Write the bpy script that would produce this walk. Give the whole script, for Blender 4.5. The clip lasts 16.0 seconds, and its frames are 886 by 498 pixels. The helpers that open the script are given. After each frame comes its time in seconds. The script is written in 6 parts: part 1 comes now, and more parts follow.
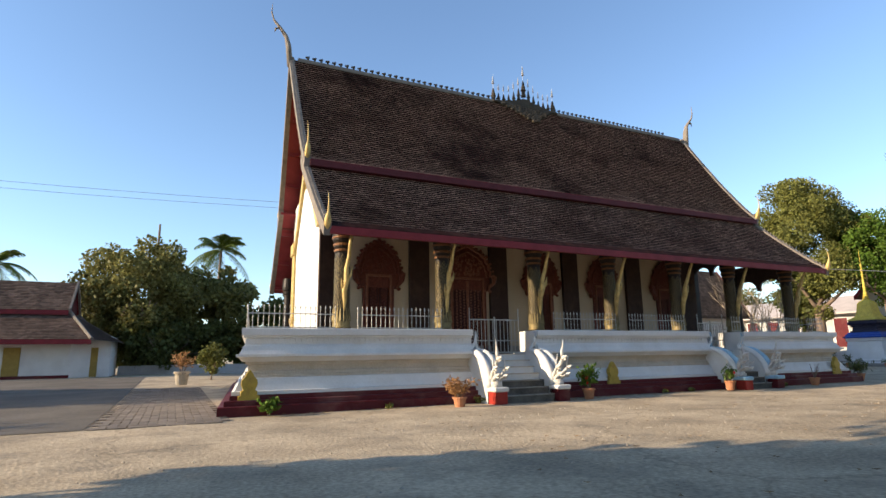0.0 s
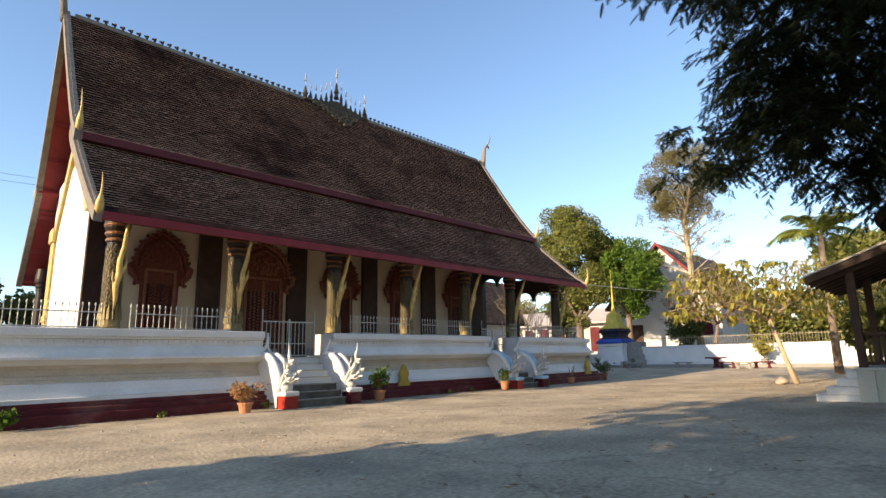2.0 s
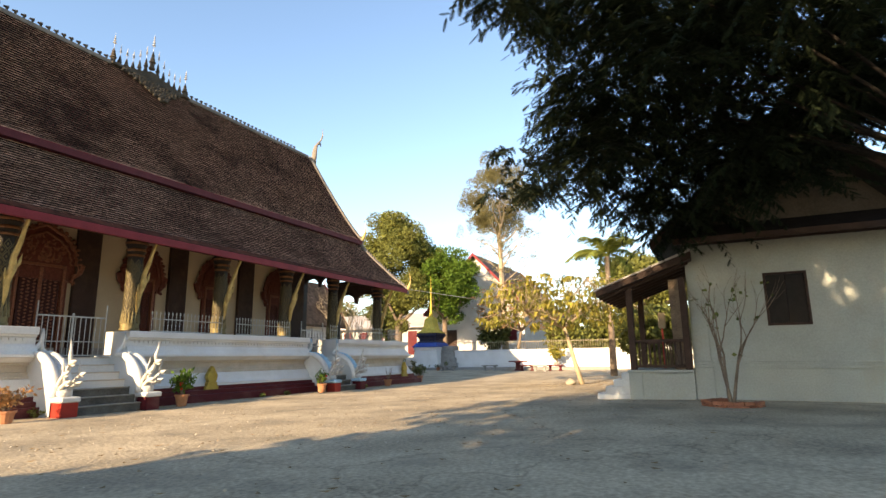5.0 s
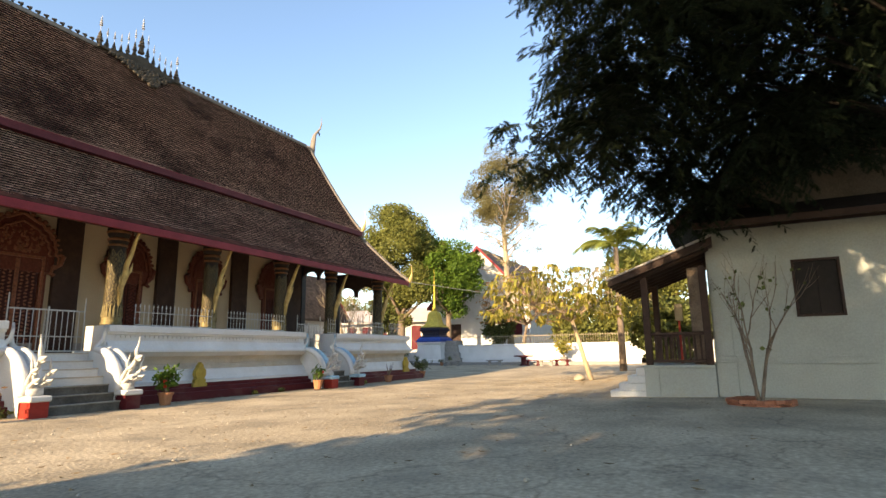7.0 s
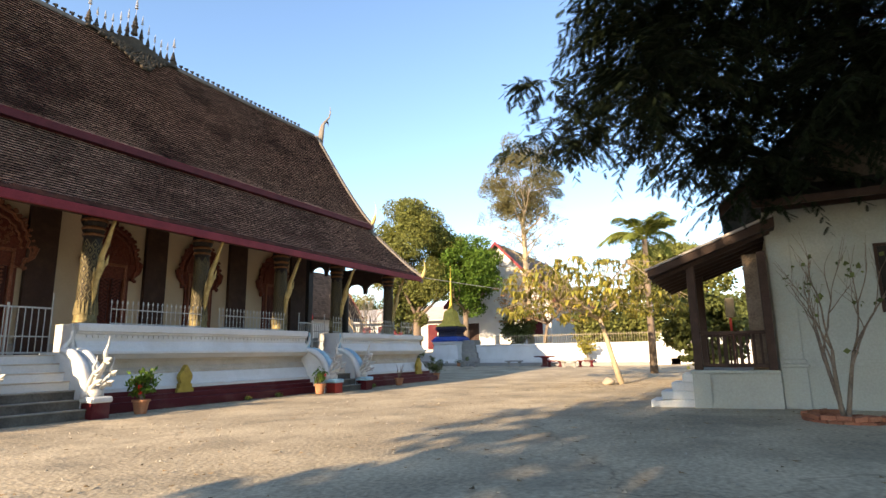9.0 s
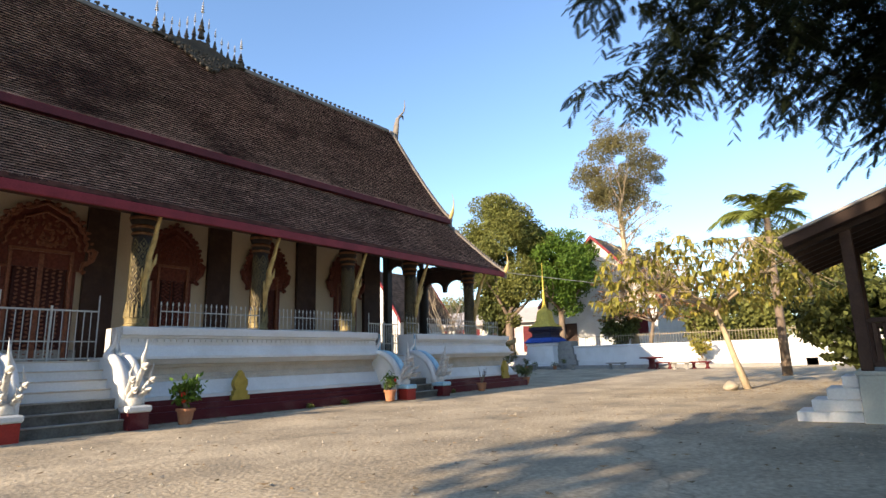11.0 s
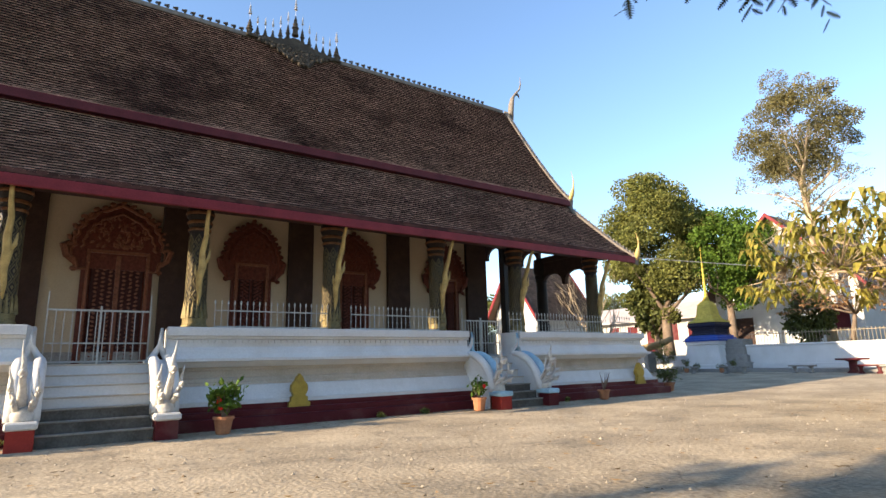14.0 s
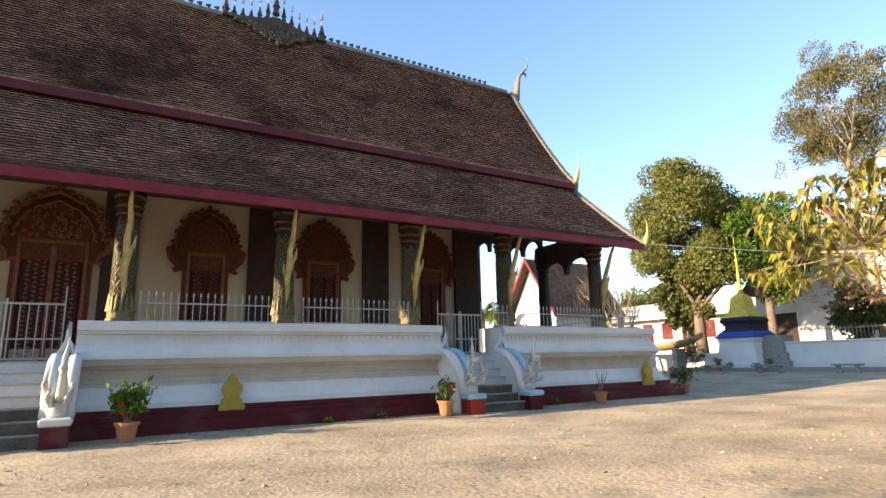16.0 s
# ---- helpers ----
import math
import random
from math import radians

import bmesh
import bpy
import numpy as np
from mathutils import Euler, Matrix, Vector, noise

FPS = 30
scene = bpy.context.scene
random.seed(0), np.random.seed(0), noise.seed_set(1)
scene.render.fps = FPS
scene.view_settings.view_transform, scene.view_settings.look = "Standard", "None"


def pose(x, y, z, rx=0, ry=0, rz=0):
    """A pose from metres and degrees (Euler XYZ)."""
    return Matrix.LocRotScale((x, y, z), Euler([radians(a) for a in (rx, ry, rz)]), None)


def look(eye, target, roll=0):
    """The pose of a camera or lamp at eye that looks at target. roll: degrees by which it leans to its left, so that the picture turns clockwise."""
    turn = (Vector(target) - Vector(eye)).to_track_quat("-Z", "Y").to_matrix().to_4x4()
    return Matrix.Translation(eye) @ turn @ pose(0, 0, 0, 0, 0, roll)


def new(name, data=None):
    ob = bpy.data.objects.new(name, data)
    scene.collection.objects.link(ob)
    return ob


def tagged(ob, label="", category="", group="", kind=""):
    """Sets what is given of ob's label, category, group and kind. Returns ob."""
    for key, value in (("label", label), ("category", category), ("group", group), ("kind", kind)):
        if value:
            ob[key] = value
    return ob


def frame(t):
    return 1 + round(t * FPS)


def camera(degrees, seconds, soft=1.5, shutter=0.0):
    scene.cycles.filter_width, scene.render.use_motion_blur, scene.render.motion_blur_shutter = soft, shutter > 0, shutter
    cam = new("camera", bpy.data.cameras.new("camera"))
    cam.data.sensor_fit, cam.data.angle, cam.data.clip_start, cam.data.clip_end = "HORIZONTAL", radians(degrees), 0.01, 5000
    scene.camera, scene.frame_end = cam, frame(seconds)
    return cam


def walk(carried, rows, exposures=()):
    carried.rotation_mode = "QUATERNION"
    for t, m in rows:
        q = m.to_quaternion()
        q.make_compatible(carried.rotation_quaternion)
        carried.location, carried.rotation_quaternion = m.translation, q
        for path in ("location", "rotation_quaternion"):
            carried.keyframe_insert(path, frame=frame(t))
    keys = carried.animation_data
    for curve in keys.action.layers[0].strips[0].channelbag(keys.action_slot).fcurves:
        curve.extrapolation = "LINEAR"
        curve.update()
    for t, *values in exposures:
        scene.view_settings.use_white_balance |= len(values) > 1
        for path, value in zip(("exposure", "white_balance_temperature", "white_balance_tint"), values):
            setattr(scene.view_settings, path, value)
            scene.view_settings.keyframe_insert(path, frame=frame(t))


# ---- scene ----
cam = camera(77.0, 16.0)
PATH = [
    (0, (0.223, 0.309, 1.472), (1.074, 2.078, 1.853), -0.9),
    (0.5, (0.262, 0.311, 1.48), (1.253, 2.007, 1.861), -1.0),
    (1, (0.293, 0.305, 1.438), (1.425, 1.909, 1.822), -1.1),
    (1.5, (0.347, 0.2, 1.443), (1.618, 1.696, 1.827), -1.1),
    (2, (0.324, 0.176, 1.429), (1.732, 1.544, 1.813), -1.1),
    (2.5, (0.322, 0.222, 1.412), (1.835, 1.473, 1.796), -0.9),
    (3, (0.327, 0.269, 1.403), (1.931, 1.402, 1.785), -0.9),
    (3.5, (0.304, 0.29, 1.415), (1.974, 1.321, 1.798), -0.8),
    (4, (0.314, 0.323, 1.396), (2.024, 1.286, 1.781), -0.8),
    (4.5, (0.315, 0.303, 1.404), (2.054, 1.213, 1.789), -0.7),
    (5, (0.332, 0.309, 1.405), (2.097, 1.167, 1.789), -0.7),
    (7.5, (1.916, 0.857, 1.411), (3.676, 1.736, 1.774), -0.9),
    (8, (2.397, 1.007, 1.449), (4.154, 1.891, 1.813), -0.9),
    (8.5, (2.938, 1.296, 1.468), (4.687, 2.196, 1.831), -0.7),
    (9, (3.496, 1.528, 1.475), (5.226, 2.462, 1.84), -0.8),
    (11.5, (6.633, 2.356, 1.374), (8.104, 3.655, 1.761), -1.5),
    (12, (7.254, 2.49, 1.384), (8.659, 3.859, 1.771), -1.4),
    (12.5, (7.892, 2.46, 1.401), (9.221, 3.901, 1.794), -1.5),
    (13, (8.475, 2.489, 1.372), (9.698, 4.021, 1.767), -1.4),
    (13.5, (9.127, 2.562, 1.416), (10.312, 4.124, 1.809), -1.4),
    (14, (9.684, 2.619, 1.404), (10.802, 4.229, 1.803), -1.4),
    (14.5, (10.338, 2.722, 1.446), (11.366, 4.391, 1.842), -1.2),
    (15, (11.036, 2.808, 1.452), (12.056, 4.482, 1.847), -1.4),
    (15.5, (11.706, 2.996, 1.416), (12.713, 4.678, 1.808), -1.1),
    (16, (12.44, 3.104, 1.377), (13.438, 4.792, 1.771), -1.3),
]
EXPOSURES = [(0.0, 0.95, 6500, 11), (1.5, 1.0, 6600, 11), (3.0, 1.26, 7150, 11), (4.0, 1.4, 7550, 11), (7.5, 1.5, 7600, 11), (9.0, 1.45, 6950, 11), (11.5, 1.22, 6350, 11), (13.0, 1.29, 6400, 11), (16.0, 1.55, 6750, 11)]
walk(cam, [(t, look(eye, target, roll)) for t, eye, target, roll in PATH], EXPOSURES)

# ---- world, sun, exposure ----
SUN_TO = Vector((-3.05, 0.42, 1.0)).normalized()
world = bpy.data.worlds.new("world")
scene.world = world
world.use_nodes = True
wn = world.node_tree
sky = wn.nodes.new("ShaderNodeTexSky")
sky.sky_type = "NISHITA"
sky.sun_disc = False
sky.sun_elevation = math.asin(SUN_TO.z)
sky.sun_rotation = math.atan2(SUN_TO.x, SUN_TO.y)
sky.altitude = 300
sky.air_density = 1.0
sky.dust_density = 0.4
sky.ozone_density = 2.5
wn.links.new(sky.outputs[0], wn.nodes["Background"].inputs[0])
wn.nodes["Background"].inputs[1].default_value = 0.15
sun_data = bpy.data.lights.new("sun", "SUN")
sun_data.energy = 5.0
sun_data.angle = radians(0.5)
sun_data.color = (1.0, 0.80, 0.56)
sun = new("sun", sun_data)
sun.matrix_world = look(SUN_TO * 60, (0, 0, 0))


# ---- materials ----
def mat(name, col, rough=0.7, var=0.25, scale=3.0, fine=40.0, bump=0.2, metal=0.0, tint=None, rand=0.0, spec=0.15,
        island=0.0, trans=0.0, stain=None, stain_amt=0.0, stain_scale=0.8):
    m = bpy.data.materials.new(name)
    m.use_nodes = True
    t = m.node_tree
    N, L = t.nodes, t.links
    b = N["Principled BSDF"]
    b.inputs["Roughness"].default_value = rough
    b.inputs["Metallic"].default_value = metal
    b.inputs["Specular IOR Level"].default_value = spec
    geo = N.new("ShaderNodeNewGeometry")
    n1 = N.new("ShaderNodeTexNoise")
    n1.inputs["Scale"].default_value = scale
    n1.inputs["Detail"].default_value = 6
    n2 = N.new("ShaderNodeTexNoise")
    n2.inputs["Scale"].default_value = fine
    n2.inputs["Detail"].default_value = 3
    for n in (n1, n2):
        L.new(geo.outputs["Position"], n.inputs["Vector"])
    add = N.new("ShaderNodeMath")
    add.operation = "ADD"
    L.new(n1.outputs["Fac"], add.inputs[0])
    L.new(n2.outputs["Fac"], add.inputs[1])
    ramp = N.new("ShaderNodeMapRange")
    ramp.inputs["From Min"].default_value = 0.7
    ramp.inputs["From Max"].default_value = 1.3
    L.new(add.outputs[0], ramp.inputs["Value"])
    mix = N.new("ShaderNodeMix")
    mix.data_type = "RGBA"
    c2 = tint if tint else tuple(c * (1 - var) for c in col)
    c1 = tuple(min(1, c * (1 + var * 0.5)) for c in col)
    mix.inputs["A"].default_value = (*c2, 1)
    mix.inputs["B"].default_value = (*c1, 1)
    L.new(ramp.outputs[0], mix.inputs["Factor"])
    out = mix.outputs["Result"]
    if stain:
        n3 = N.new("ShaderNodeTexNoise")
        n3.inputs["Scale"].default_value = stain_scale
        n3.inputs["Detail"].default_value = 8
        n3.inputs["Roughness"].default_value = 0.65
        L.new(geo.outputs["Position"], n3.inputs["Vector"])
        r3 = N.new("ShaderNodeMapRange")
        r3.inputs["From Min"].default_value = 0.5
        r3.inputs["From Max"].default_value = 0.72
        r3.inputs["To Max"].default_value = stain_amt
        L.new(n3.outputs["Fac"], r3.inputs["Value"])
        mx = N.new("ShaderNodeMix")
        mx.data_type = "RGBA"
        L.new(r3.outputs[0], mx.inputs["Factor"])
        L.new(out, mx.inputs["A"])
        mx.inputs["B"].default_value = (*stain, 1)
        out = mx.outputs["Result"]
    if rand or island:
        hsv = N.new("ShaderNodeHueSaturation")
        mr = N.new("ShaderNodeMapRange")
        a = rand or island
        mr.inputs["To Min"].default_value = 1 - a
        mr.inputs["To Max"].default_value = 1 + a
        if rand:
            oi = N.new("ShaderNodeObjectInfo")
            L.new(oi.outputs["Random"], mr.inputs["Value"])
        else:
            L.new(geo.outputs["Random Per Island"], mr.inputs["Value"])
        L.new(mr.outputs[0], hsv.inputs["Value"])
        L.new(out, hsv.inputs["Color"])
        out = hsv.outputs["Color"]
    L.new(out, b.inputs["Base Color"])
    if bump:
        bp = N.new("ShaderNodeBump")
        bp.inputs["Strength"].default_value = bump
        bp.inputs["Distance"].default_value = 0.02
        L.new(add.outputs[0], bp.inputs["Height"])
        L.new(bp.outputs[0], b.inputs["Normal"])
    if trans:
        tr = N.new("ShaderNodeBsdfTranslucent")
        L.new(out, tr.inputs["Color"])
        ms = N.new("ShaderNodeMixShader")
        ms.inputs[0].default_value = trans
        L.new(b.outputs[0], ms.inputs[1])
        L.new(tr.outputs[0], ms.inputs[2])
        L.new(ms.outputs[0], N["Material Output"].inputs["Surface"])
    return m


M_GROUND = mat("trodden_concrete_ground", (0.455, 0.37, 0.255), 0.95, 0.45, 0.5, 16.0, 0.8, stain=(0.19, 0.165, 0.125), stain_amt=0.8, stain_scale=0.7)
_t = M_GROUND.node_tree
_b = _t.nodes["Principled BSDF"]
_src = _b.inputs["Base Color"].links[0].from_socket
_pos = _t.nodes.new("ShaderNodeNewGeometry")
_dn = _t.nodes.new("ShaderNodeTexNoise")
_dn.inputs["Scale"].default_value = 0.9
_dn.inputs["Detail"].default_value = 5
_ad = _t.nodes.new("ShaderNodeVectorMath")
_ad.operation = "MULTIPLY_ADD"
_ad.inputs[1].default_value = (1.6, 1.6, 1.6)
_vo = _t.nodes.new("ShaderNodeTexVoronoi")
_vo.feature = "DISTANCE_TO_EDGE"
_vo.inputs["Scale"].default_value = 0.15
_cr = _t.nodes.new("ShaderNodeMapRange")
_cr.inputs["From Min"].default_value = 0.0
_cr.inputs["From Max"].default_value = 0.006
_cr.inputs["To Min"].default_value = 0.45
_cr.inputs["To Max"].default_value = 0.0
_mx = _t.nodes.new("ShaderNodeMix")
_mx.data_type = "RGBA"
_mx.inputs["B"].default_value = (0.10, 0.08, 0.055, 1)
_t.links.new(_pos.outputs["Position"], _dn.inputs["Vector"])
_t.links.new(_dn.outputs["Color"], _ad.inputs[0])
_t.links.new(_pos.outputs["Position"], _ad.inputs[2])
_t.links.new(_ad.outputs[0], _vo.inputs["Vector"])
_t.links.new(_vo.outputs["Distance"], _cr.inputs["Value"])
_t.links.new(_cr.outputs[0], _mx.inputs["Factor"])
_t.links.new(_src, _mx.inputs["A"])
_t.links.new(_mx.outputs["Result"], _b.inputs["Base Color"])
M_ASPH = mat("old_grey_paving", (0.135, 0.12, 0.10), 0.9, 0.35, 0.5, 14.0, 0.3, stain=(0.07, 0.06, 0.05), stain_amt=0.7, stain_scale=0.35)
M_WHITE = mat("limewashed_plaster", (0.63, 0.62, 0.595), 0.85, 0.12, 1.2, 25, 0.12, stain=(0.50, 0.47, 0.42), stain_amt=0.45, stain_scale=1.1)
M_OLDWHITE = mat("aged_white_wash", (0.44, 0.43, 0.41), 0.9, 0.2, 0.6, 12, 0.1, stain=(0.28, 0.26, 0.23), stain_amt=0.6, stain_scale=0.5)
M_BOAT = mat("tan_boat_timber", (0.34, 0.24, 0.12), 0.7, 0.3, 2, 30, 0.2)
M_CREAM = mat("cream_plaster", (0.43, 0.355, 0.25), 0.85, 0.12, 1.0, 30, 0.1, stain=(0.45, 0.38, 0.28), stain_amt=0.4)
M_HUT = mat("pale_green_white_plaster", (0.36, 0.37, 0.33), 0.85, 0.14, 1.0, 25, 0.12, stain=(0.34, 0.30, 0.20), stain_amt=0.5, stain_scale=0.8)
M_MAROON = mat("maroon_painted_plinth", (0.095, 0.013, 0.016), 0.55, 0.25, 2.0, 30, 0.1, stain=(0.22, 0.12, 0.10), stain_amt=0.5)
M_RED = mat("red_painted_wood", (0.20, 0.030, 0.035), 0.55, 0.3, 2.0, 30, 0.12)
M_BRIGHTRED = mat("bright_red_paint", (0.32, 0.035, 0.025), 0.5, 0.2, 3, 30, 0.1)
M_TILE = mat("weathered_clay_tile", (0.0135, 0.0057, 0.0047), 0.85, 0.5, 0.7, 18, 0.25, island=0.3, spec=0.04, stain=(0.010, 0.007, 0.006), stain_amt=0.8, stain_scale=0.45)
M_TILE_O = mat("weathered_clay_tile_piece", (0.030, 0.0135, 0.011), 0.85, 0.5, 0.7, 18, 0.25, rand=0.45, spec=0.05)
M_TILE_B = mat("brown_clay_tile", (0.12, 0.082, 0.06), 0.7, 0.45, 0.8, 18, 0.25, island=0.35)
# pale colour paints grazing sun glints on the tile lips, broken by dark patches
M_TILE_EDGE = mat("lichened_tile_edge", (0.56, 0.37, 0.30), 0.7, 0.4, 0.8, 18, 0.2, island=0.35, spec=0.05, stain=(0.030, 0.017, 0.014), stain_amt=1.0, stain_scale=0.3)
M_GILTOLD = mat("worn_gilt", (0.24, 0.19, 0.09), 0.5, 0.5, 5, 50, 0.4, metal=0.25)
M_RIDGE = mat("weathered_lime_ridge", (0.20, 0.175, 0.15), 0.85, 0.35, 4, 40, 0.3)
M_GOLD = mat("gilded_stucco", (0.52, 0.38, 0.15), 0.5, 0.45, 5, 60, 0.4, metal=0.2)
M_GOLDPAINT = mat("yellow_gold_paint", (0.40, 0.28, 0.055), 0.5, 0.3, 5, 50, 0.2, metal=0.1, stain=(0.20, 0.13, 0.05), stain_amt=0.6, stain_scale=3.0)
M_DARKCOL = mat("dark_lacquer", (0.026, 0.021, 0.018), 0.45, 0.3, 3, 40, 0.1)
M_PATTERN = mat("dull_gilt_mosaic", (0.155, 0.125, 0.065), 0.45, 0.4, 6, 60, 0.2, metal=0.2)
M_CARVED = mat("carved_red_brown_wood", (0.115, 0.032, 0.021), 0.5, 0.5, 12, 60, 0.6, stain=(0.17, 0.065, 0.035), stain_amt=0.5, stain_scale=9.0)
M_DOORGOLD = mat("worn_gilt_on_red_wood", (0.20, 0.08, 0.046), 0.45, 0.5, 14, 60, 0.6, metal=0.1)
M_CAPITAL = mat("worn_gilt_over_red_stucco", (0.21, 0.10, 0.045), 0.5, 0.5, 6, 50, 0.4, metal=0.15, stain=(0.07, 0.03, 0.02), stain_amt=0.7, stain_scale=5.0)
M_DARKLEAF = mat("dark_red_lacquer_panel", (0.045, 0.013, 0.010), 0.5, 0.5, 10, 60, 0.5)
M_STEP = mat("grimy_cement_step", (0.13, 0.12, 0.105), 0.9, 0.35, 3, 25, 0.3, stain=(0.045, 0.042, 0.038), stain_amt=0.8, stain_scale=2.0)
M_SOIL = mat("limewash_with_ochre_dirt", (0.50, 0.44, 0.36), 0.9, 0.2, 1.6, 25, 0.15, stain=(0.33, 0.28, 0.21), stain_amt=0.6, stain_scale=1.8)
M_CREST = mat("weathered_carved_stucco", (0.085, 0.07, 0.053), 0.9, 0.45, 5, 40, 0.5, stain=(0.03, 0.025, 0.02), stain_amt=0.8, stain_scale=2.5)
M_FENCE = mat("dull_rusty_fence_paint", (0.30, 0.25, 0.17), 0.7, 0.3, 5, 40, 0.05)
M_LEAF_PALMYEL = mat("yellow_green_palm_leaf", (0.20, 0.225, 0.045), 0.5, 0.3, 1.0, 8, 0, island=0.25, trans=0.35)
M_LEAF_TALL = mat("olive_brown_fine_leaf", (0.165, 0.145, 0.06), 0.6, 0.4, 0.4, 8, 0, island=0.4, trans=0.25)
M_PILASTER = mat("dark_brown_stencilled_pilaster", (0.042, 0.023, 0.017), 0.6, 0.35, 3, 40, 0.1, stain=(0.085, 0.05, 0.028), stain_amt=0.5, stain_scale=2)
M_RAIL = mat("pale_painted_iron", (0.42, 0.41, 0.37), 0.5, 0.2, 6, 40, 0.05, metal=0.2)
M_SILVER = mat("silvered_finial", (0.55, 0.53, 0.50), 0.4, 0.3, 8, 60, 0.2, metal=0.6)
M_STONE = mat("grey_cement_step", (0.30, 0.28, 0.25), 0.9, 0.3, 2, 25, 0.3, stain=(0.12, 0.11, 0.10), stain_amt=0.7, stain_scale=2.0)
M_BLUE = mat("pale_blue_paint", (0.36, 0.55, 0.66), 0.6, 0.25, 3, 30, 0.1)
M_BLUEDEEP = mat("deep_blue_glaze", (0.03, 0.08, 0.33), 0.45, 0.3, 3, 30, 0.1)
M_NAVY = mat("navy_dark_tier", (0.02, 0.02, 0.04), 0.5, 0.3, 3, 30, 0.1)
M_TERRA = mat("terracotta", (0.42, 0.19, 0.10), 0.8, 0.25, 5, 40, 0.15)
M_EAVEMID = mat("dark_maroon_board", (0.11, 0.022, 0.024), 0.6, 0.35, 2.0, 30, 0.12)
M_STUPAGOLD = mat("yellow_gold_stupa_paint", (0.56, 0.42, 0.075), 0.5, 0.3, 5, 50, 0.2, stain=(0.28, 0.20, 0.06), stain_amt=0.5, stain_scale=3.0)
# gable plaster coloured dark brown to stand for the canopy's deep shade
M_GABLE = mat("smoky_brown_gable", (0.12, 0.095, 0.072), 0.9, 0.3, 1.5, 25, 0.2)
# near black: shade of the overhanging tree is put into the tile colour
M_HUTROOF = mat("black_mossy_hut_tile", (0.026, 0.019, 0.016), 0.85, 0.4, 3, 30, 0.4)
M_LEAF_OLIVE = mat("dull_olive_leaf", (0.20, 0.19, 0.06), 0.55, 0.4, 0.4, 8, 0, island=0.4, trans=0.25)
M_BARK = mat("grey_brown_bark", (0.20, 0.15, 0.11), 0.95, 0.4, 3, 25, 0.8)
M_BARKPALE = mat("pale_bark", (0.42, 0.33, 0.22), 0.9, 0.3, 3, 25, 0.5)
# leaf colour held near black to give the crown's shadow side against the sky
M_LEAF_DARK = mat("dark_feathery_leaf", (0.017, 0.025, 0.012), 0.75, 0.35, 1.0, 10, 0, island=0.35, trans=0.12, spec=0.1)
M_LEAF_MID = mat("olive_leaf", (0.165, 0.172, 0.045), 0.55, 0.4, 0.5, 8, 0, island=0.4, trans=0.25)
M_LEAF_BRIGHT = mat("bright_green_leaf", (0.10, 0.17, 0.025), 0.55, 0.35, 0.5, 8, 0, island=0.35, trans=0.3)
M_LEAF_DEEP = mat("deep_green_leaf", (0.105, 0.12, 0.036), 0.55, 0.4, 0.4, 8, 0, island=0.4, trans=0.2)
M_LEAF_YEL = mat("yellowing_leaf", (0.31, 0.245, 0.045), 0.5, 0.4, 0.9, 8, 0, island=0.4, trans=0.35, tint=(0.13, 0.155, 0.04))
M_LEAF_ORA = mat("dry_orange_leaf", (0.40, 0.225, 0.10), 0.6, 0.4, 0.9, 8, 0, island=0.3, trans=0.3)
M_LEAF_PALM = mat("palm_leaf", (0.11, 0.15, 0.03), 0.5, 0.3, 1.0, 8, 0, island=0.25, trans=0.25)
M_WOODDARK = mat("dark_stained_wood", (0.055, 0.032, 0.024), 0.6, 0.35, 4, 50, 0.2)
M_SHUTTER = mat("near_black_shutter", (0.022, 0.017, 0.015), 0.55, 0.3, 6, 60, 0.15)
M_BRICK = mat("fired_brick", (0.32, 0.13, 0.075), 0.9, 0.3, 4, 40, 0.4, rand=0.3)
M_PALEROOF = mat("pale_sheet_roof", (0.44, 0.39, 0.36), 0.6, 0.2, 1.0, 20, 0.1)
M_TERR = mat("dry_grass_bank", (0.24, 0.20, 0.09), 0.95, 0.4, 1.0, 20, 0.4)
M_FLOWER = mat("red_flower", (0.65, 0.03, 0.02), 0.5, 0.2, 5, 30, 0)
M_ROCK = mat("sandy_rock", (0.36, 0.31, 0.24), 0.95, 0.3, 3, 20, 0.6)
M_YELLOWDOOR = mat("ochre_door_paint", (0.32, 0.22, 0.06), 0.6, 0.2, 3, 30, 0.1)
# bark darkened so sunlit limbs sink into the shaded crown
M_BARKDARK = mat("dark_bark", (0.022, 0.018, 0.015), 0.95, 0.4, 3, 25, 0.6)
M_CABLE = mat("grey_cable", (0.18, 0.19, 0.21), 0.6, 0.1, 3, 30, 0)
M_NAGA = mat("white_washed_stucco_serpent", (0.60, 0.58, 0.54), 0.7, 0.25, 8, 50, 0.4, stain=(0.34, 0.31, 0.27), stain_amt=0.7, stain_scale=6.0)


# ---- mesh helpers ----
def part(name, bm, material, parent=None, label="", smooth=False):
    me = bpy.data.meshes.new(name)
    bmesh.ops.recalc_face_normals(bm, faces=bm.faces)
    bm.to_mesh(me)
    bm.free()
    if smooth:
        me.shade_smooth()
    me.materials.append(material)
    ob = new(name, me)
    if parent:
        ob.parent = parent
        ob.matrix_parent_inverse = parent.matrix_basis.inverted()
    if label:
        tagged(ob, label)
    return ob


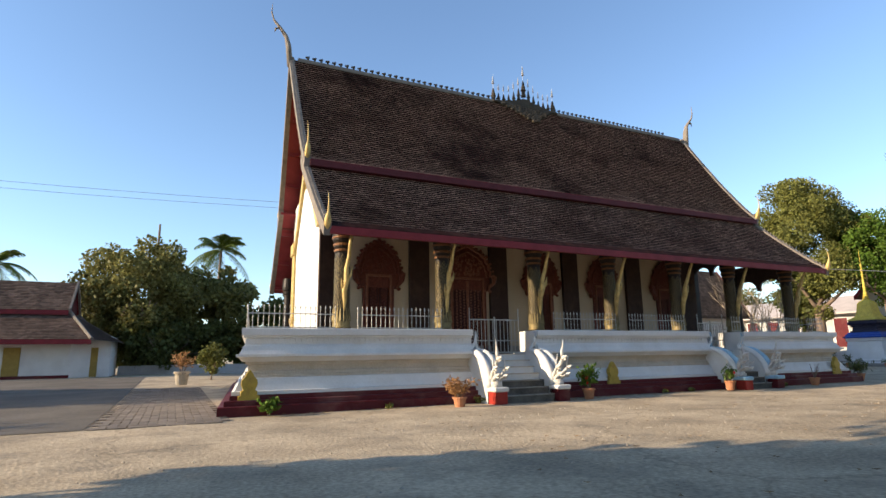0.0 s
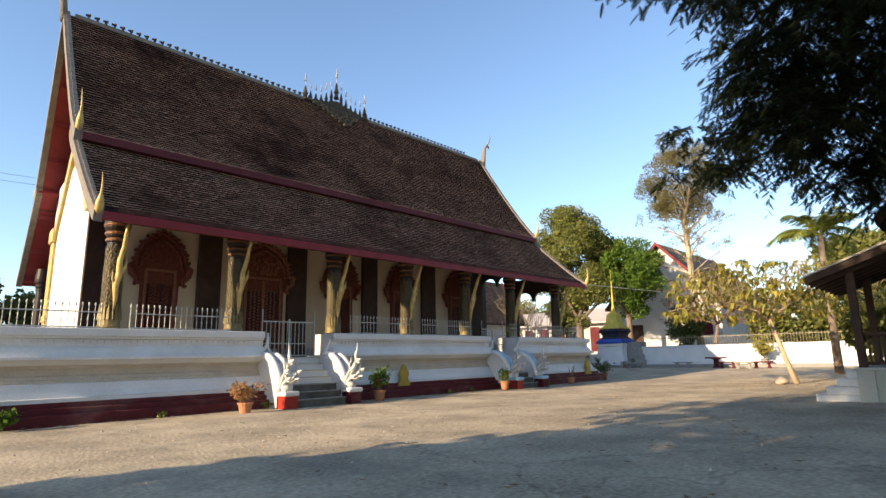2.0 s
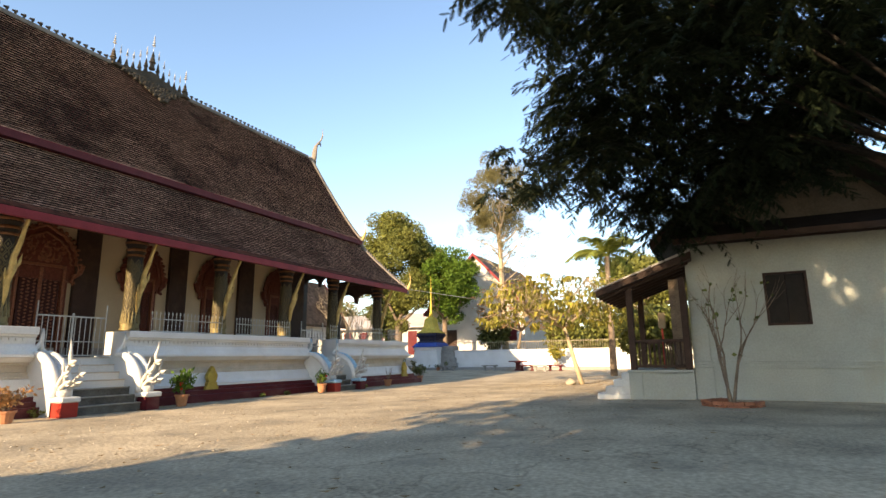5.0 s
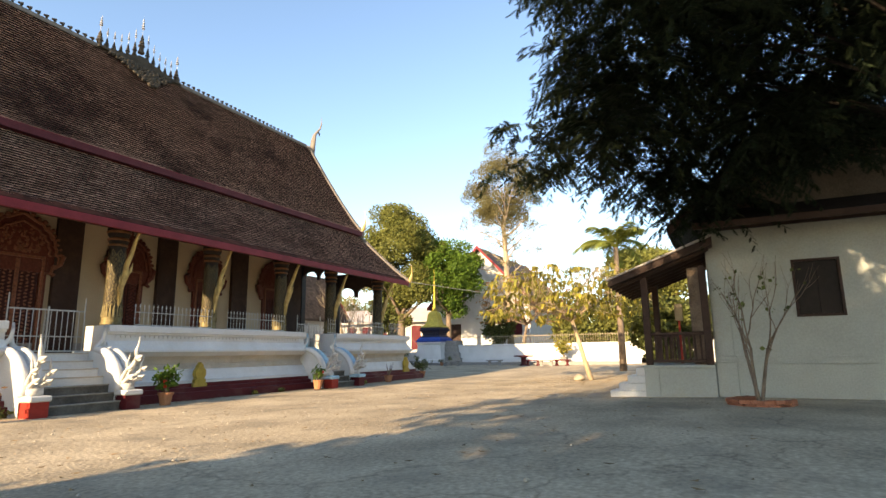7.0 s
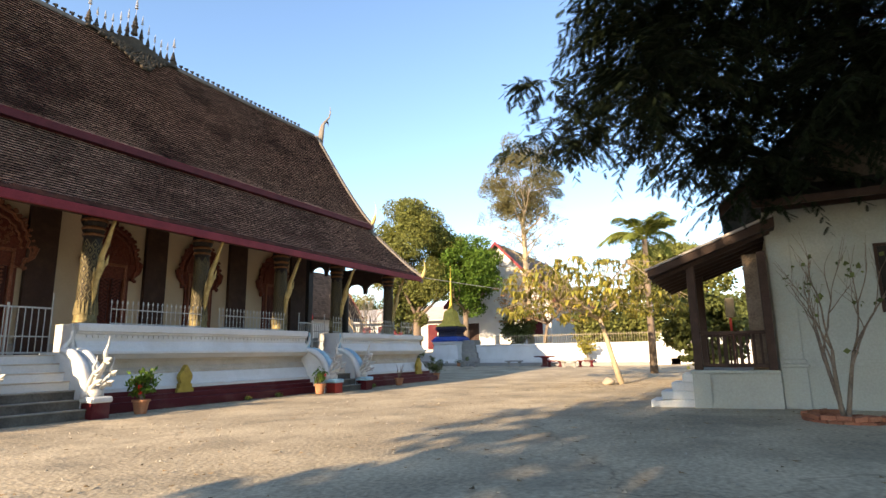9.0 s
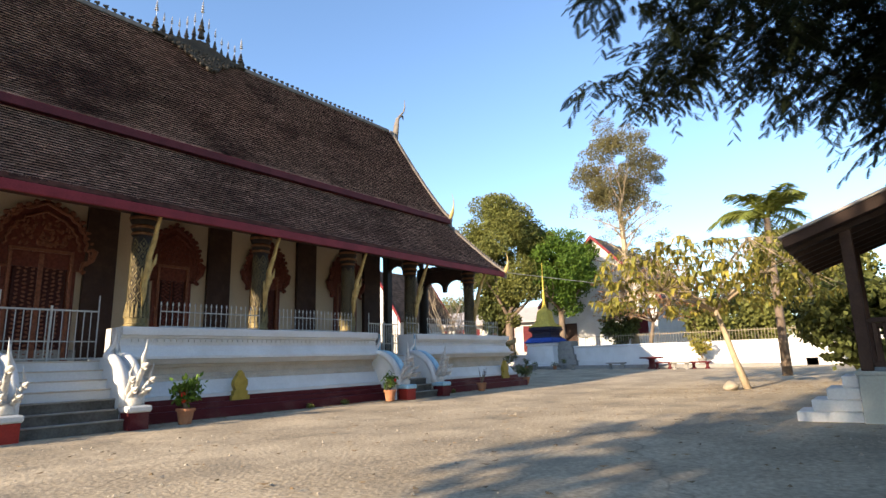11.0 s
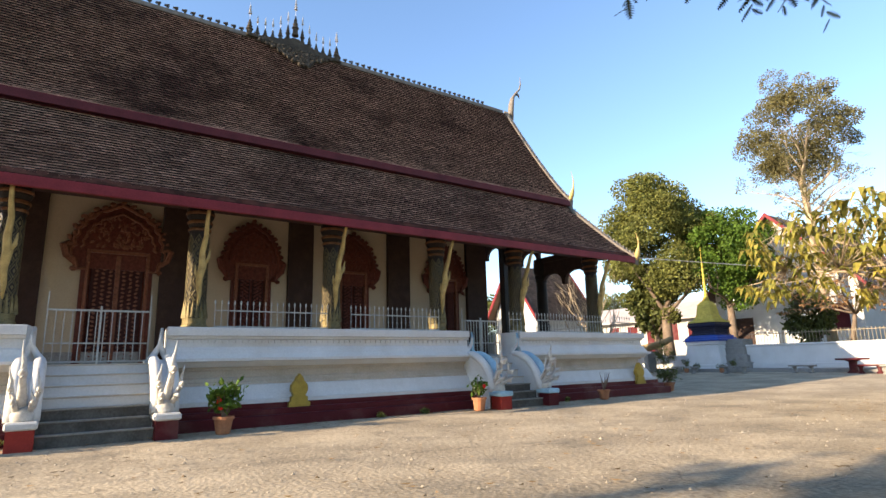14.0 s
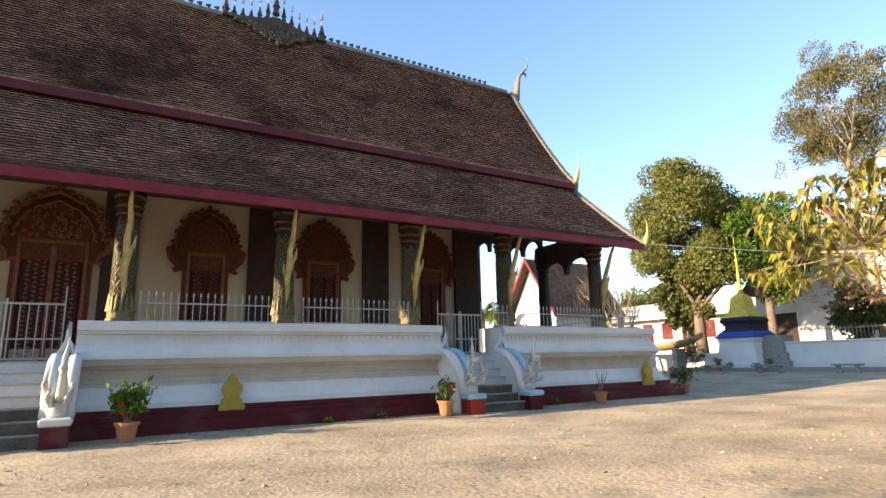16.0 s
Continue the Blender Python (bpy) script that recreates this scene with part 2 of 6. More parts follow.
def raw(name, verts, faces, material, parent=None, label="", smooth=False):
    me = bpy.data.meshes.new(name)
    me.from_pydata(verts, [], faces)
    me.update()
    if smooth:
        me.shade_smooth()
    me.materials.append(material)
    ob = new(name, me)
    if parent:
        ob.parent = parent
        ob.matrix_parent_inverse = parent.matrix_basis.inverted()
    if label:
        tagged(ob, label)
    return ob


def thing(name, place, label, category, group="", kind=""):
    ob = new(name)
    ob.empty_display_size = 0.2
    ob.location = place
    ob.matrix_basis = Matrix.Translation(place)
    return tagged(ob, label, category, group, kind)


def box(bm, x0, x1, y0, y1, z0, z1, bevel=0.0):
    r = bmesh.ops.create_cube(bm, size=1, matrix=Matrix.LocRotScale(((x0 + x1) / 2, (y0 + y1) / 2, (z0 + z1) / 2), None, (x1 - x0, y1 - y0, z1 - z0)))
    if bevel:
        es = list({e for v in r["verts"] for e in v.link_edges})
        bmesh.ops.bevel(bm, geom=es, offset=bevel, segments=1, affect="EDGES")
    return bm


def boxes(*rows, bevel=0.0):
    bm = bmesh.new()
    for r in rows:
        box(bm, *r, bevel=bevel)
    return bm


def prism(bm, pts, axis, a, b):
    """Extrude a closed outline (pairs) along an axis from a to b. Pairs are the two other axes in order."""
    def at(p, c):
        return {"x": (c, p[0], p[1]), "y": (p[0], c, p[1]), "z": (p[0], p[1], c)}[axis]
    va = [bm.verts.new(at(p, a)) for p in pts]
    vb = [bm.verts.new(at(p, b)) for p in pts]
    n = len(pts)
    for i in range(n):
        bm.faces.new((va[i], va[(i + 1) % n], vb[(i + 1) % n], vb[i]))
    bm.faces.new(va[::-1])
    bm.faces.new(vb)
    return bm


def lathe(bm, prof, cx=0, cy=0, segs=16, sq=False):
    """Turn (radius, height) pairs round an upright axis."""
    rings = []
    for r, z in prof:
        ring = []
        for i in range(segs):
            a = 2 * math.pi * (i + 0.5) / segs
            k = r / math.cos(math.pi / 4) if sq else r
            ring.append(bm.verts.new((cx + k * math.cos(a), cy + k * math.sin(a), z)))
        rings.append(ring)
    for p, q in zip(rings, rings[1:]):
        for i in range(segs):
            bm.faces.new((p[i], p[(i + 1) % segs], q[(i + 1) % segs], q[i]))
    bm.faces.new(rings[0][::-1])
    bm.faces.new(rings[-1])
    return bm


def tube(bm, pts, radii, segs=8, flat=1.0):
    pts = [Vector(p) for p in pts]
    rings = []
    for i, p in enumerate(pts):
        d = (pts[min(i + 1, len(pts) - 1)] - pts[max(i - 1, 0)]).normalized()
        ref = Vector((1, 0, 0)) if abs(d.x) < 0.8 else Vector((0, 0, 1))
        u = d.cross(ref).normalized()
        v = d.cross(u)
        r = radii[i] if hasattr(radii, "__len__") else radii
        rings.append([bm.verts.new(p + r * (math.cos(a) * u + flat * math.sin(a) * v)) for a in (2 * math.pi * k / segs for k in range(segs))])
    for p, q in zip(rings, rings[1:]):
        for i in range(segs):
            bm.faces.new((p[i], p[(i + 1) % segs], q[(i + 1) % segs], q[i]))
    bm.faces.new(rings[0][::-1])
    bm.faces.new(rings[-1])
    return bm


def s01(v):
    v = max(0.0, min(1.0, v))
    return v * v * (3 - 2 * v)


# ---- ground ----
def ground_z(x, y):
    z = 0.03 + 0.16 * s01((13 - y) / 13) * (0.6 + 0.4 * s01(x / 15))
    z += 0.27 * s01((x - 29) / 17) + 0.35 * s01((y - 20) / 30) * s01((14 - x) / 14)
    return z


def build_ground():
    def axis(lo, hi, a, b, step):
        out = [-1500, -500, -200, -120, -80]
        out = [v for v in out if v < lo]
        v = lo
        fine = []
        while v < hi:
            fine.append(v)
            v += step if a <= v < b else 3.0
        return out + fine + [hi, 120, 200, 500, 1500]
    xs = axis(-40, 90, -6, 34, 0.5)
    ys = axis(-40, 90, -6, 22, 0.5)
    verts = []
    for y in ys:
        for x in xs:
            near = -8 < x < 40 and -8 < y < 24
            n = 0.012 * noise.noise((x * 0.8, y * 0.8, 0)) + 0.02 * noise.noise((x * 0.2, y * 0.2, 3)) if near else 0
            verts.append((x, y, ground_z(x, y) + n))
    w = len(xs)
    faces = [(j * w + i, j * w + i + 1, (j + 1) * w + i + 1, (j + 1) * w + i) for j in range(len(ys) - 1) for i in range(w - 1)]
    tagged(raw("ground", verts, faces, M_GROUND, smooth=True), "pale trodden concrete and earth temple courtyard", "ground", kind="structure")


build_ground()

# ---- temple ----
RX0, RX1 = 4.2, 29.15          # roof verges
RY, EY = 24.97, 16.73         # ridge and front eave
COLS = (5.03, 8.65, 12.55, 16.25, 20.0, 23.5, 27.7)
PX0, PX1, PY0, PY1 = 1.35, 29.9, 16.2, 33.74
FLOOR = 1.55
CX0, CX1, CY0, CY1 = 4.95, 24.12, 20.4, 29.5
STAIRS = ((9.2, 11.8), (20.45, 22.6))
temple = thing("temple", (17, 25, 0), "whitewashed Lao temple hall with steep dark tiled roof", "temple")


def lower_curve(u):
    return EY + 4.05 * u, 5.45 + 3.55 * (u ** 1.1 if u > 0 else u)


def upper_curve(u):
    return 20.05 + (RY - 20.05) * u, 8.78 + 6.55 * (u ** 1.12 if u > 0 else u)


MAROON_PROF = ((0, -0.15), (0, 0.26), (0.02, 0.28), (0.17, 0.28), (0.17, 0.40), (0.19, 0.42), (0.32, 0.42), (0.32, 0.54), (0.40, 0.55))
WHITE_PROF = ((0.36, 0.50), (0.36, 0.64), (0.44, 0.65), (0.52, 0.80), (0.60, 0.98), (0.66, 0.99), (0.66, 1.06), (0.72, 1.07), (0.72, 1.16), (0.80, 1.17), (0.80, 1.34),
              (0.72, 1.35), (0.72, 1.42), (0.62, 1.43), (0.50, 1.54), (0.43, 1.56), (0.43, 1.63), (0.52, 1.635), (0.58, 1.74), (0.63, 1.86), (0.67, 1.865), (0.69, 1.90), (0.70, 2.08),
              (0.64, 2.09), (0.64, 2.15), (0.57, 2.16), (0.57, 2.34), (0.59, 2.36))


def front_run(bm, prof, xa, xb, ca=False, cb=False, y0=PY0):
    """A straight length of the front moulding, mitred at an outer corner where ca or cb is set, with closed cut ends."""
    va = [bm.verts.new((xa + (d if ca else 0), y0 + d, z)) for d, z in prof]
    vb = [bm.verts.new((xb - (d if cb else 0), y0 + d, z)) for d, z in prof]
    for i in range(len(prof) - 1):
        bm.faces.new((va[i], vb[i], vb[i + 1], va[i + 1]))
    return va, vb


def soil(ob):
    """Ochre dirt lies in the hollow of the moulding."""
    if ob.name.startswith("plinth_moulding"):
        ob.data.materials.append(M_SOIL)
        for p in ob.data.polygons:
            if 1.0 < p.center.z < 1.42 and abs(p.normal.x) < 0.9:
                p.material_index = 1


def build_plinth():
    spans = ((PX0, STAIRS[0][0], True, False), (STAIRS[0][1], STAIRS[1][0], False, False), (STAIRS[1][1], PX1, False, True))
    for prof, name, m in ((MAROON_PROF, "plinth_base", M_MAROON), (WHITE_PROF, "plinth_moulding", M_WHITE)):
        top = prof[-1]
        full = list(prof)
        if name == "plinth_moulding":
            full += [(1.95, 2.36), (1.95, FLOOR - 0.2)]
        else:
            full += [(1.9, 0.55)]
        for xa, xb, ca, cb in spans:
            bm = bmesh.new()
            va, vb = front_run(bm, full, xa, xb, ca, cb)
            for vs, open_end in ((va, ca), (vb, cb)):
                if not open_end:
                    lo = bm.verts.new((vs[0].co.x, vs[-1].co.y, vs[0].co.z))
                    bm.faces.new([*vs, lo])
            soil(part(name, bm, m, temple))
        for x, sgn in ((PX0, 1), (PX1, -1)):
            bm = bmesh.new()
            va = [bm.verts.new((x + sgn * d, PY0 + d, z)) for d, z in full]
            vb = [bm.verts.new((x + sgn * d, PY1 - d, z)) for d, z in full]
            for i in range(len(full) - 1):
                bm.faces.new((va[i], vb[i], vb[i + 1], va[i + 1]))
            part(name, bm, m, temple)
        bm = bmesh.new()
        va = [bm.verts.new((PX0 + d, PY1 - d, z)) for d, z in full]
        vb = [bm.verts.new((PX1 - d, PY1 - d, z)) for d, z in full]
        for i in range(len(full) - 1):
            bm.faces.new((va[i], vb[i], vb[i + 1], va[i + 1]))
        part(name, bm, m, temple)
    part("terrace_floor", boxes((PX0 + 3.6, PX1 - 1.9, PY0 + 1.85, PY1 - 1.9, 1.2, FLOOR)), M_STONE, temple)
    # row of small scallops under the coping
    bm = bmesh.new()
    x = PX0 + 1.0
    while x < PX1 - 1.0:
        if not any(a - 0.2 < x < b + 0.2 for a, b in STAIRS):
            box(bm, x - 0.05, x + 0.05, PY0 + 0.66, PY0 + 0.705, 1.99, 2.06)
        x += 0.16
    tagged(part("scalloped_moulding", bm, M_WHITE, temple), kind="stuff")


def build_stairs():
    for k, (xa, xb) in enumerate(STAIRS):
        st = thing("staircase", ((xa + xb) / 2, 16.2, 0), "whitewashed stair with grey lower steps between serpent balustrades" if k == 0 else "small cement stair between pale blue edged serpent balustrades", "stairs", "front stairs")
        n = 7
        h = (FLOOR - 0.05) / n
        for i in range(n):
            y0 = 15.55 + i * 0.27
            bm = boxes((xa + 0.28, xb - 0.28, y0, 18.2, 0.0 + i * h - 0.02, 0.05 + (i + 1) * h), bevel=0.015)
            sp = part("step", bm, M_STEP if i < 3 else M_WHITE, st)
            part("nosing", boxes((xa + 0.285, xb - 0.285, y0 - 0.03, y0 + 0.10, 0.02 + (i + 1) * h, 0.056 + (i + 1) * h), bevel=0.008), M_STONE if i < 3 else M_SOIL, sp)
        for s, x0 in ((-1, xa - 0.02), (1, xb - 0.26)):
            prof = []
            for i in range(13):
                u = i / 12
                prof.append((15.70 + 1.15 * (1 - math.cos(u * math.pi / 2)), 0.5 + 1.12 * math.sin(u * math.pi / 2)))
            bm = bmesh.new()
            prism(bm, [(15.70, 0.0), *prof, (17.9, 1.62), (17.9, 0.0)], "x", x0 - 0.06, x0 + 0.34)
            part("balustrade_wall", bm, M_WHITE, st)
            for off in (-0.02, 0.30):
                bm = bmesh.new()
                tube(bm, [(x0 + off, y, z + 0.02) for y, z in prof] + [(x0 + off * 0.6 + 0.05, 16.95, 1.75), (x0 + 0.12, 16.80, 1.95), (x0 + 0.13, 16.78, 2.15), (x0 + 0.14, 16.82, 2.32)],
                     [0.12] * 10 + [0.11, 0.10, 0.09, 0.07, 0.055, 0.045, 0.03], 8)
                part("balustrade_roll", bm, M_BLUE if k and off > 0 else M_WHITE, st, smooth=True)
            part("pedestal", boxes((x0 - 0.06, x0 + 0.36, 15.28, 15.78, -0.05, 0.40), bevel=0.01), M_BRIGHTRED if (s < 0) else M_MAROON, st)
            part("pedestal_cap", boxes((x0 - 0.10, x0 + 0.40, 15.24, 15.80, 0.40, 0.54), bevel=0.03), M_BLUE if k else M_WHITE, st)
            # many-headed serpent rearing on the pedestal
            bm = bmesh.new()
            cx, cy = x0 + 0.14, 15.5
            for dx, hh, r in ((0.05 * s, 1.22, 0.085), (-0.20, 0.84, 0.06), (0.22, 0.80, 0.06), (-0.14, 0.52, 0.065), (0.15, 0.48, 0.065)):
                pts, rad = [], []
                for i in range(12):
                    u = i / 11
                    sway = math.sin(u * math.pi * 1.15)
                    pts.append((cx + dx * (0.25 + 0.75 * u ** 0.8), cy + 0.20 - 0.34 * u + 0.10 * sway, 0.52 + hh * 0.72 * u))
                    rad.append(r * (1.35 - 0.75 * u))
                tube(bm, pts, rad, 8)
                hx, hy, hz = pts[-1]
                tube(bm, [(hx, hy + 0.06, hz - 0.06), (hx, hy - 0.02, hz + 0.0), (hx, hy - 0.12, hz + 0.02), (hx, hy - 0.20, hz + 0.06)], [r * 0.7, r * 0.95, r * 0.7, r * 0.2], 7)
                tube(bm, [(hx, hy - 0.02, hz - 0.05), (hx, hy - 0.10, hz - 0.07), (hx, hy - 0.16, hz - 0.05)], [r * 0.5, r * 0.4, r * 0.12], 6)
                tube(bm, [(hx, hy + 0.03, hz + 0.02), (hx, hy + 0.07, hz + 0.16 * hh), (hx + 0.03 * s, hy + 0.03, hz + 0.30 * hh), (hx + 0.05 * s, hy + 0.04, hz + 0.48 * hh)], [r * 0.7, r * 0.6, r * 0.35, 0.006], 6)
                for i in range(2, 11):
                    q = pts[i]
                    tube(bm, [(q[0], q[1] + rad[i] * 0.6, q[2]), (q[0], q[1] + rad[i] * 1.5, q[2] + 0.05)], [0.03, 0.006], 5)
            tube(bm, [(cx, cy + 0.28, 0.5), (cx, cy + 0.1, 0.64), (cx, cy - 0.05, 0.58)], [0.16, 0.19, 0.12], 9)
            nz = part("serpent_statue", bm, M_NAGA, None, smooth=True)
            tagged(nz, "white stucco many-headed serpent rearing on its pedestal", "statue", "stair serpents")


def tile_rows(curve, length, x0, x1, row0, rows, step=0.17, wid=0.19, mirror=False, seed=1):
    """Overlapping clay tiles in courses, as vertices and faces."""
    rng = random.Random(seed)
    verts, faces = [], []
    for i in range(row0, row0 + rows):
        u0 = i * step / length
        u1 = min(1.0, (i * step + step * 1.35) / length)
        if u0 >= 1:
            break
        ya, za = curve(u0)
        yb, zb = curve(u1)
        d = Vector((0, yb - ya, zb - za)).normalized()
        nrm = Vector((0, -d.z, d.y))
        x = x0 - (wid / 2 if i % 2 else 0)
        while x < x1:
            xa, xb = max(x, x0) + 0.004, min(x + wid, x1) - 0.004
            x += wid
            if xb - xa < 0.02:
                continue
            j = rng.uniform(-0.008, 0.008)
            t = 0.040 + rng.uniform(-0.006, 0.008)
            tip = 0.010 * noise.noise((xa * 0.3, i * 0.11, seed)) + rng.gauss(0, 0.003)
            pa = (ya - d.y * j, za - d.z * j)
            k = len(verts)
            for (yy, zz), up in ((pa, 0.0), (pa, t), ((yb, zb), 0.004)):
                Y, Z = yy + nrm.y * up, zz + nrm.z * up
                if mirror:
                    Y = 2 * RY - Y
                lift = tip if up == t else 0.0
                verts += [(xa, Y, Z - lift), (xb, Y, Z + lift)]
            faces += [(k, k + 1, k + 3, k + 2), (k + 2, k + 3, k + 5, k + 4)]
    return verts, faces


def deck(curve, x0, x1, thick, mirror=False, n=10):
    bm = bmesh.new()
    top = [curve(i / n) for i in range(n + 1)]
    pts = [(y, z - 0.004) for y, z in top] + [(y + thick * 0.6, z - thick) for y, z in top[::-1]]
    if mirror:
        pts = [(2 * RY - y, z) for y, z in pts]
    return prism(bm, pts, "x", x0, x1)


def flame(bm, x, y, z, h, lean_y=-0.3, lean_x=0.0, r=0.12):
    """A hooked finial: swelling base, thin curved tip."""
    pts, rad = [], []
    for i in range(10):
        u = i / 9
        pts.append((x + lean_x * h * u, y + lean_y * h * math.sin(u * 2.6) * 0.55, z + h * u))
        rad.append(max(0.008, r * (0.75 + 0.9 * math.sin(min(1, u * 2.2) * math.pi) * (u < 0.5)) * (1 - u) ** 0.8))
    return tube(bm, pts, rad, 7)


def chofa(bm, x, s, z0, h):
    """The ridge-end finial: a long neck that sways out and up, with a beak."""
    pts = [(x, RY, z0 - 0.3), (x + s * 0.10, RY, z0 + 0.25 * h), (x + s * 0.22, RY, z0 + 0.42 * h), (x + s * 0.50, RY, z0 + 0.56 * h),
           (x + s * 0.80, RY, z0 + 0.68 * h), (x + s * 0.92, RY, z0 + 0.82 * h), (x + s * 0.90, RY, z0 + h)]
    tube(bm, pts, [0.24, 0.22, 0.16, 0.11, 0.08, 0.05, 0.012], 8, 0.6)
    tube(bm, [(x + s * 0.50, RY, z0 + 0.56 * h), (x + s * 0.72, RY, z0 + 0.53 * h), (x + s * 0.76, RY, z0 + 0.46 * h)], [0.10, 0.06, 0.01], 6)
    return bm


def build_roof():
    llen, ulen = 5.42, 8.25
    for name, curve, length, xa, xb, st in (("lower_roof", lower_curve, llen, RX0 + 0.12, RX1 - 0.12, 3), ("upper_roof", upper_curve, ulen, RX0 + 0.12, RX1 - 0.12, 0)):
        for mirror in (False, True):
            roof = part(name, deck(curve, RX0, RX1, 0.12, mirror), M_RED, temple, "red-boarded roof slope under dark clay tiles")
            if mirror:
                v, f = tile_rows(curve, length, xa, xb, 0, 40, 0.23, 0.5, True, 3)
            else:
                v, f = tile_rows(curve, length, xa, xb, 2 if st else 0, 90, seed=5)
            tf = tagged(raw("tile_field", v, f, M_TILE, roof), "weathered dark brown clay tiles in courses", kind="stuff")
            # front face of each tile takes the painted sun glint
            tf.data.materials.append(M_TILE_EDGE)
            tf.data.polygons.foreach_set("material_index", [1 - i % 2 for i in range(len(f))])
            if st and not mirror:
                FRONT_LOWER.append(roof)
    # verge boards, gilded and limed, on each end and slope
    for x in (RX0, RX1):
        for mirror in (False, True):
            for curve in (lower_curve, upper_curve):
                bm = bmesh.new()
                top = [curve(-0.02 + 1.02 * i / 12) for i in range(13)]
                pts = [(y - 0.02, z + 0.13) for y, z in top] + [(y + 0.06, z - 0.22) for y, z in top[::-1]]
                if mirror:
                    pts = [(2 * RY - y, z) for y, z in pts]
                prism(bm, pts, "x", x - 0.10, x + 0.13)
                vb = part("verge_board", bm, M_RIDGE, temple, "limed and gilded verge board")
                bm = bmesh.new()
                n = 26
                for i in range(n):
                    y, z = curve((i + 0.5) / n)
                    if mirror:
                        y = 2 * RY - y
                    bmesh.ops.create_cone(bm, cap_ends=True, segments=5, radius1=0.06, radius2=0.005, depth=0.16, matrix=Matrix.Translation((x + 0.02, y, z + 0.19)))
                tagged(part("verge_cresting", bm, M_RIDGE, vb), kind="stuff")
    for x in (RX0, RX1):
        for sg in (1, -1):
            for (y, z), h in ((lower_curve(0), 1.05), (upper_curve(0), 1.35)):
                bm = bmesh.new()
                yy = y if sg > 0 else 2 * RY - y
                flame(bm, x, yy, z - 0.1, h * 1.1, -0.35 * sg, 0.0, 0.085)
                part("eave_finial", bm, M_GOLD, temple, "gilded flame-shaped finial", smooth=True)
    for x, s in ((RX0 - 0.05, -1), (RX1 + 0.36, 1)):
        part("ridge_end_finial", chofa(bmesh.new(), x, s, 15.3, 2.7), M_RIDGE, temple, "tall swaying horn finial", smooth=True)
    # red boards at the two eaves
    for y, z, hh in ((EY - 0.02, 5.22, 0.24), (19.96, 8.46, 0.25)):
        for m in (False, True):
            yy = 2 * RY - y if m else y
            part("eave_board", boxes((RX0 + 0.1, RX1 - 0.1, yy - 0.05, yy + 0.05, z, z + hh), bevel=0.01), M_RED if z < 6 else M_EAVEMID, temple, "faded red eave board")
    for m in (False, True):
        yy = 2 * RY - 20.2 if m else 20.2
        part("fascia", boxes((RX0 + 0.1, RX1 - 0.1, yy - 0.04, yy + 0.04, 8.2, 8.62)), M_EAVEMID, temple)
    # purlins on the underside of the verge overhang
    for m in (False, True):
        for curve, us in ((lower_curve, (0.1, 0.45, 0.8)), (upper_curve, (0.1, 0.3, 0.5, 0.7, 0.88))):
            for u in us:
                y, z = curve(u)
                yy = 2 * RY - y if m else y
                part("purlin", boxes((RX0 + 0.15, CX0, yy - 0.08, yy + 0.08, z - 0.34, z - 0.16)), M_RED, temple)
    # ridge
    ridge = part("ridge", boxes((RX0 + 0.3, RX1 - 0.3, RY - 0.14, RY + 0.14, 15.22, 15.42), bevel=0.03), M_RIDGE, temple, "limed ridge with a row of small crockets")
    bm = bmesh.new()
    tube(bm, [(0, 0, 0), (0, 0, 0.10), (-0.02, 0, 0.16), (0.06, 0, 0.22)], [0.05, 0.035, 0.06, 0.02], 6)
    box(bm, -0.10, 0.06, -0.03, 0.03, 0.13, 0.18)
    bmesh.ops.scale(bm, verts=bm.verts, vec=(1.15, 1.15, 1.15))
    first = part("ridge_crocket", bm, M_CREST, ridge)
    first.location = (RX0 + 0.9, RY, 15.41)
    x = RX0 + 1.22
    while x < RX1 - 0.7:
        if not 15.9 < x < 19.2:
            o = new("ridge_crocket", first.data)
            o.parent = ridge
            o.location = (x, RY, 15.41)
        x += 0.32
    # mortar fillet where the lower slope meets the board under the upper eave
    for m in (False, True):
        yy = 2 * RY - 19.93 if m else 19.93
        part("mortar_fillet", tube(bmesh.new(), [(RX0 + 0.15 + (RX1 - RX0 - 0.3) * i / 30, yy, 8.20 + 0.02 * noise.noise((i * 0.7, 0, 2))) for i in range(31)], 0.03, 6), M_CREST, temple)
    # many-tiered crest of parasols at the middle of the ridge, over a carved lime relief on the slope
    crest = thing("roof_crest", (17.35, RY, 15.4), "silvered crest of parasol spires over a carved relief", "ornament")
    rng = random.Random(31)
    bm = bmesh.new()
    for r in range(9):
        u = 0.985 - 0.021 * r
        y, z = upper_curve(u)
        half = 2.1 * (1 - (r / 9) ** 0.75)
        x = -half
        while x <= half:
            bmesh.ops.create_icosphere(bm, subdivisions=1, radius=1, matrix=Matrix.LocRotScale((17.4 + x + rng.uniform(-0.04, 0.04), y - 0.10, z + 0.10), Euler((0.9, rng.uniform(-1, 1), rng.uniform(-1, 1))), (0.13, 0.08, rng.uniform(0.06, 0.12))))
            x += 0.17
    part("carved_relief", bm, M_CREST, crest, "weathered carved lime relief")
    bm = bmesh.new()
    for i in range(8):
        w = 2.05 * (1 - i / 8) ** 1.6 + 0.12
        box(bm, 17.35 - w, 17.35 + w, RY - 0.26 + 0.015 * i, RY + 0.26 - 0.015 * i, 15.24 + i * 0.07, 15.33 + i * 0.07, 0.02)
    part("crest_mound", bm, M_CREST, crest, "weathered stepped mound under the spires")
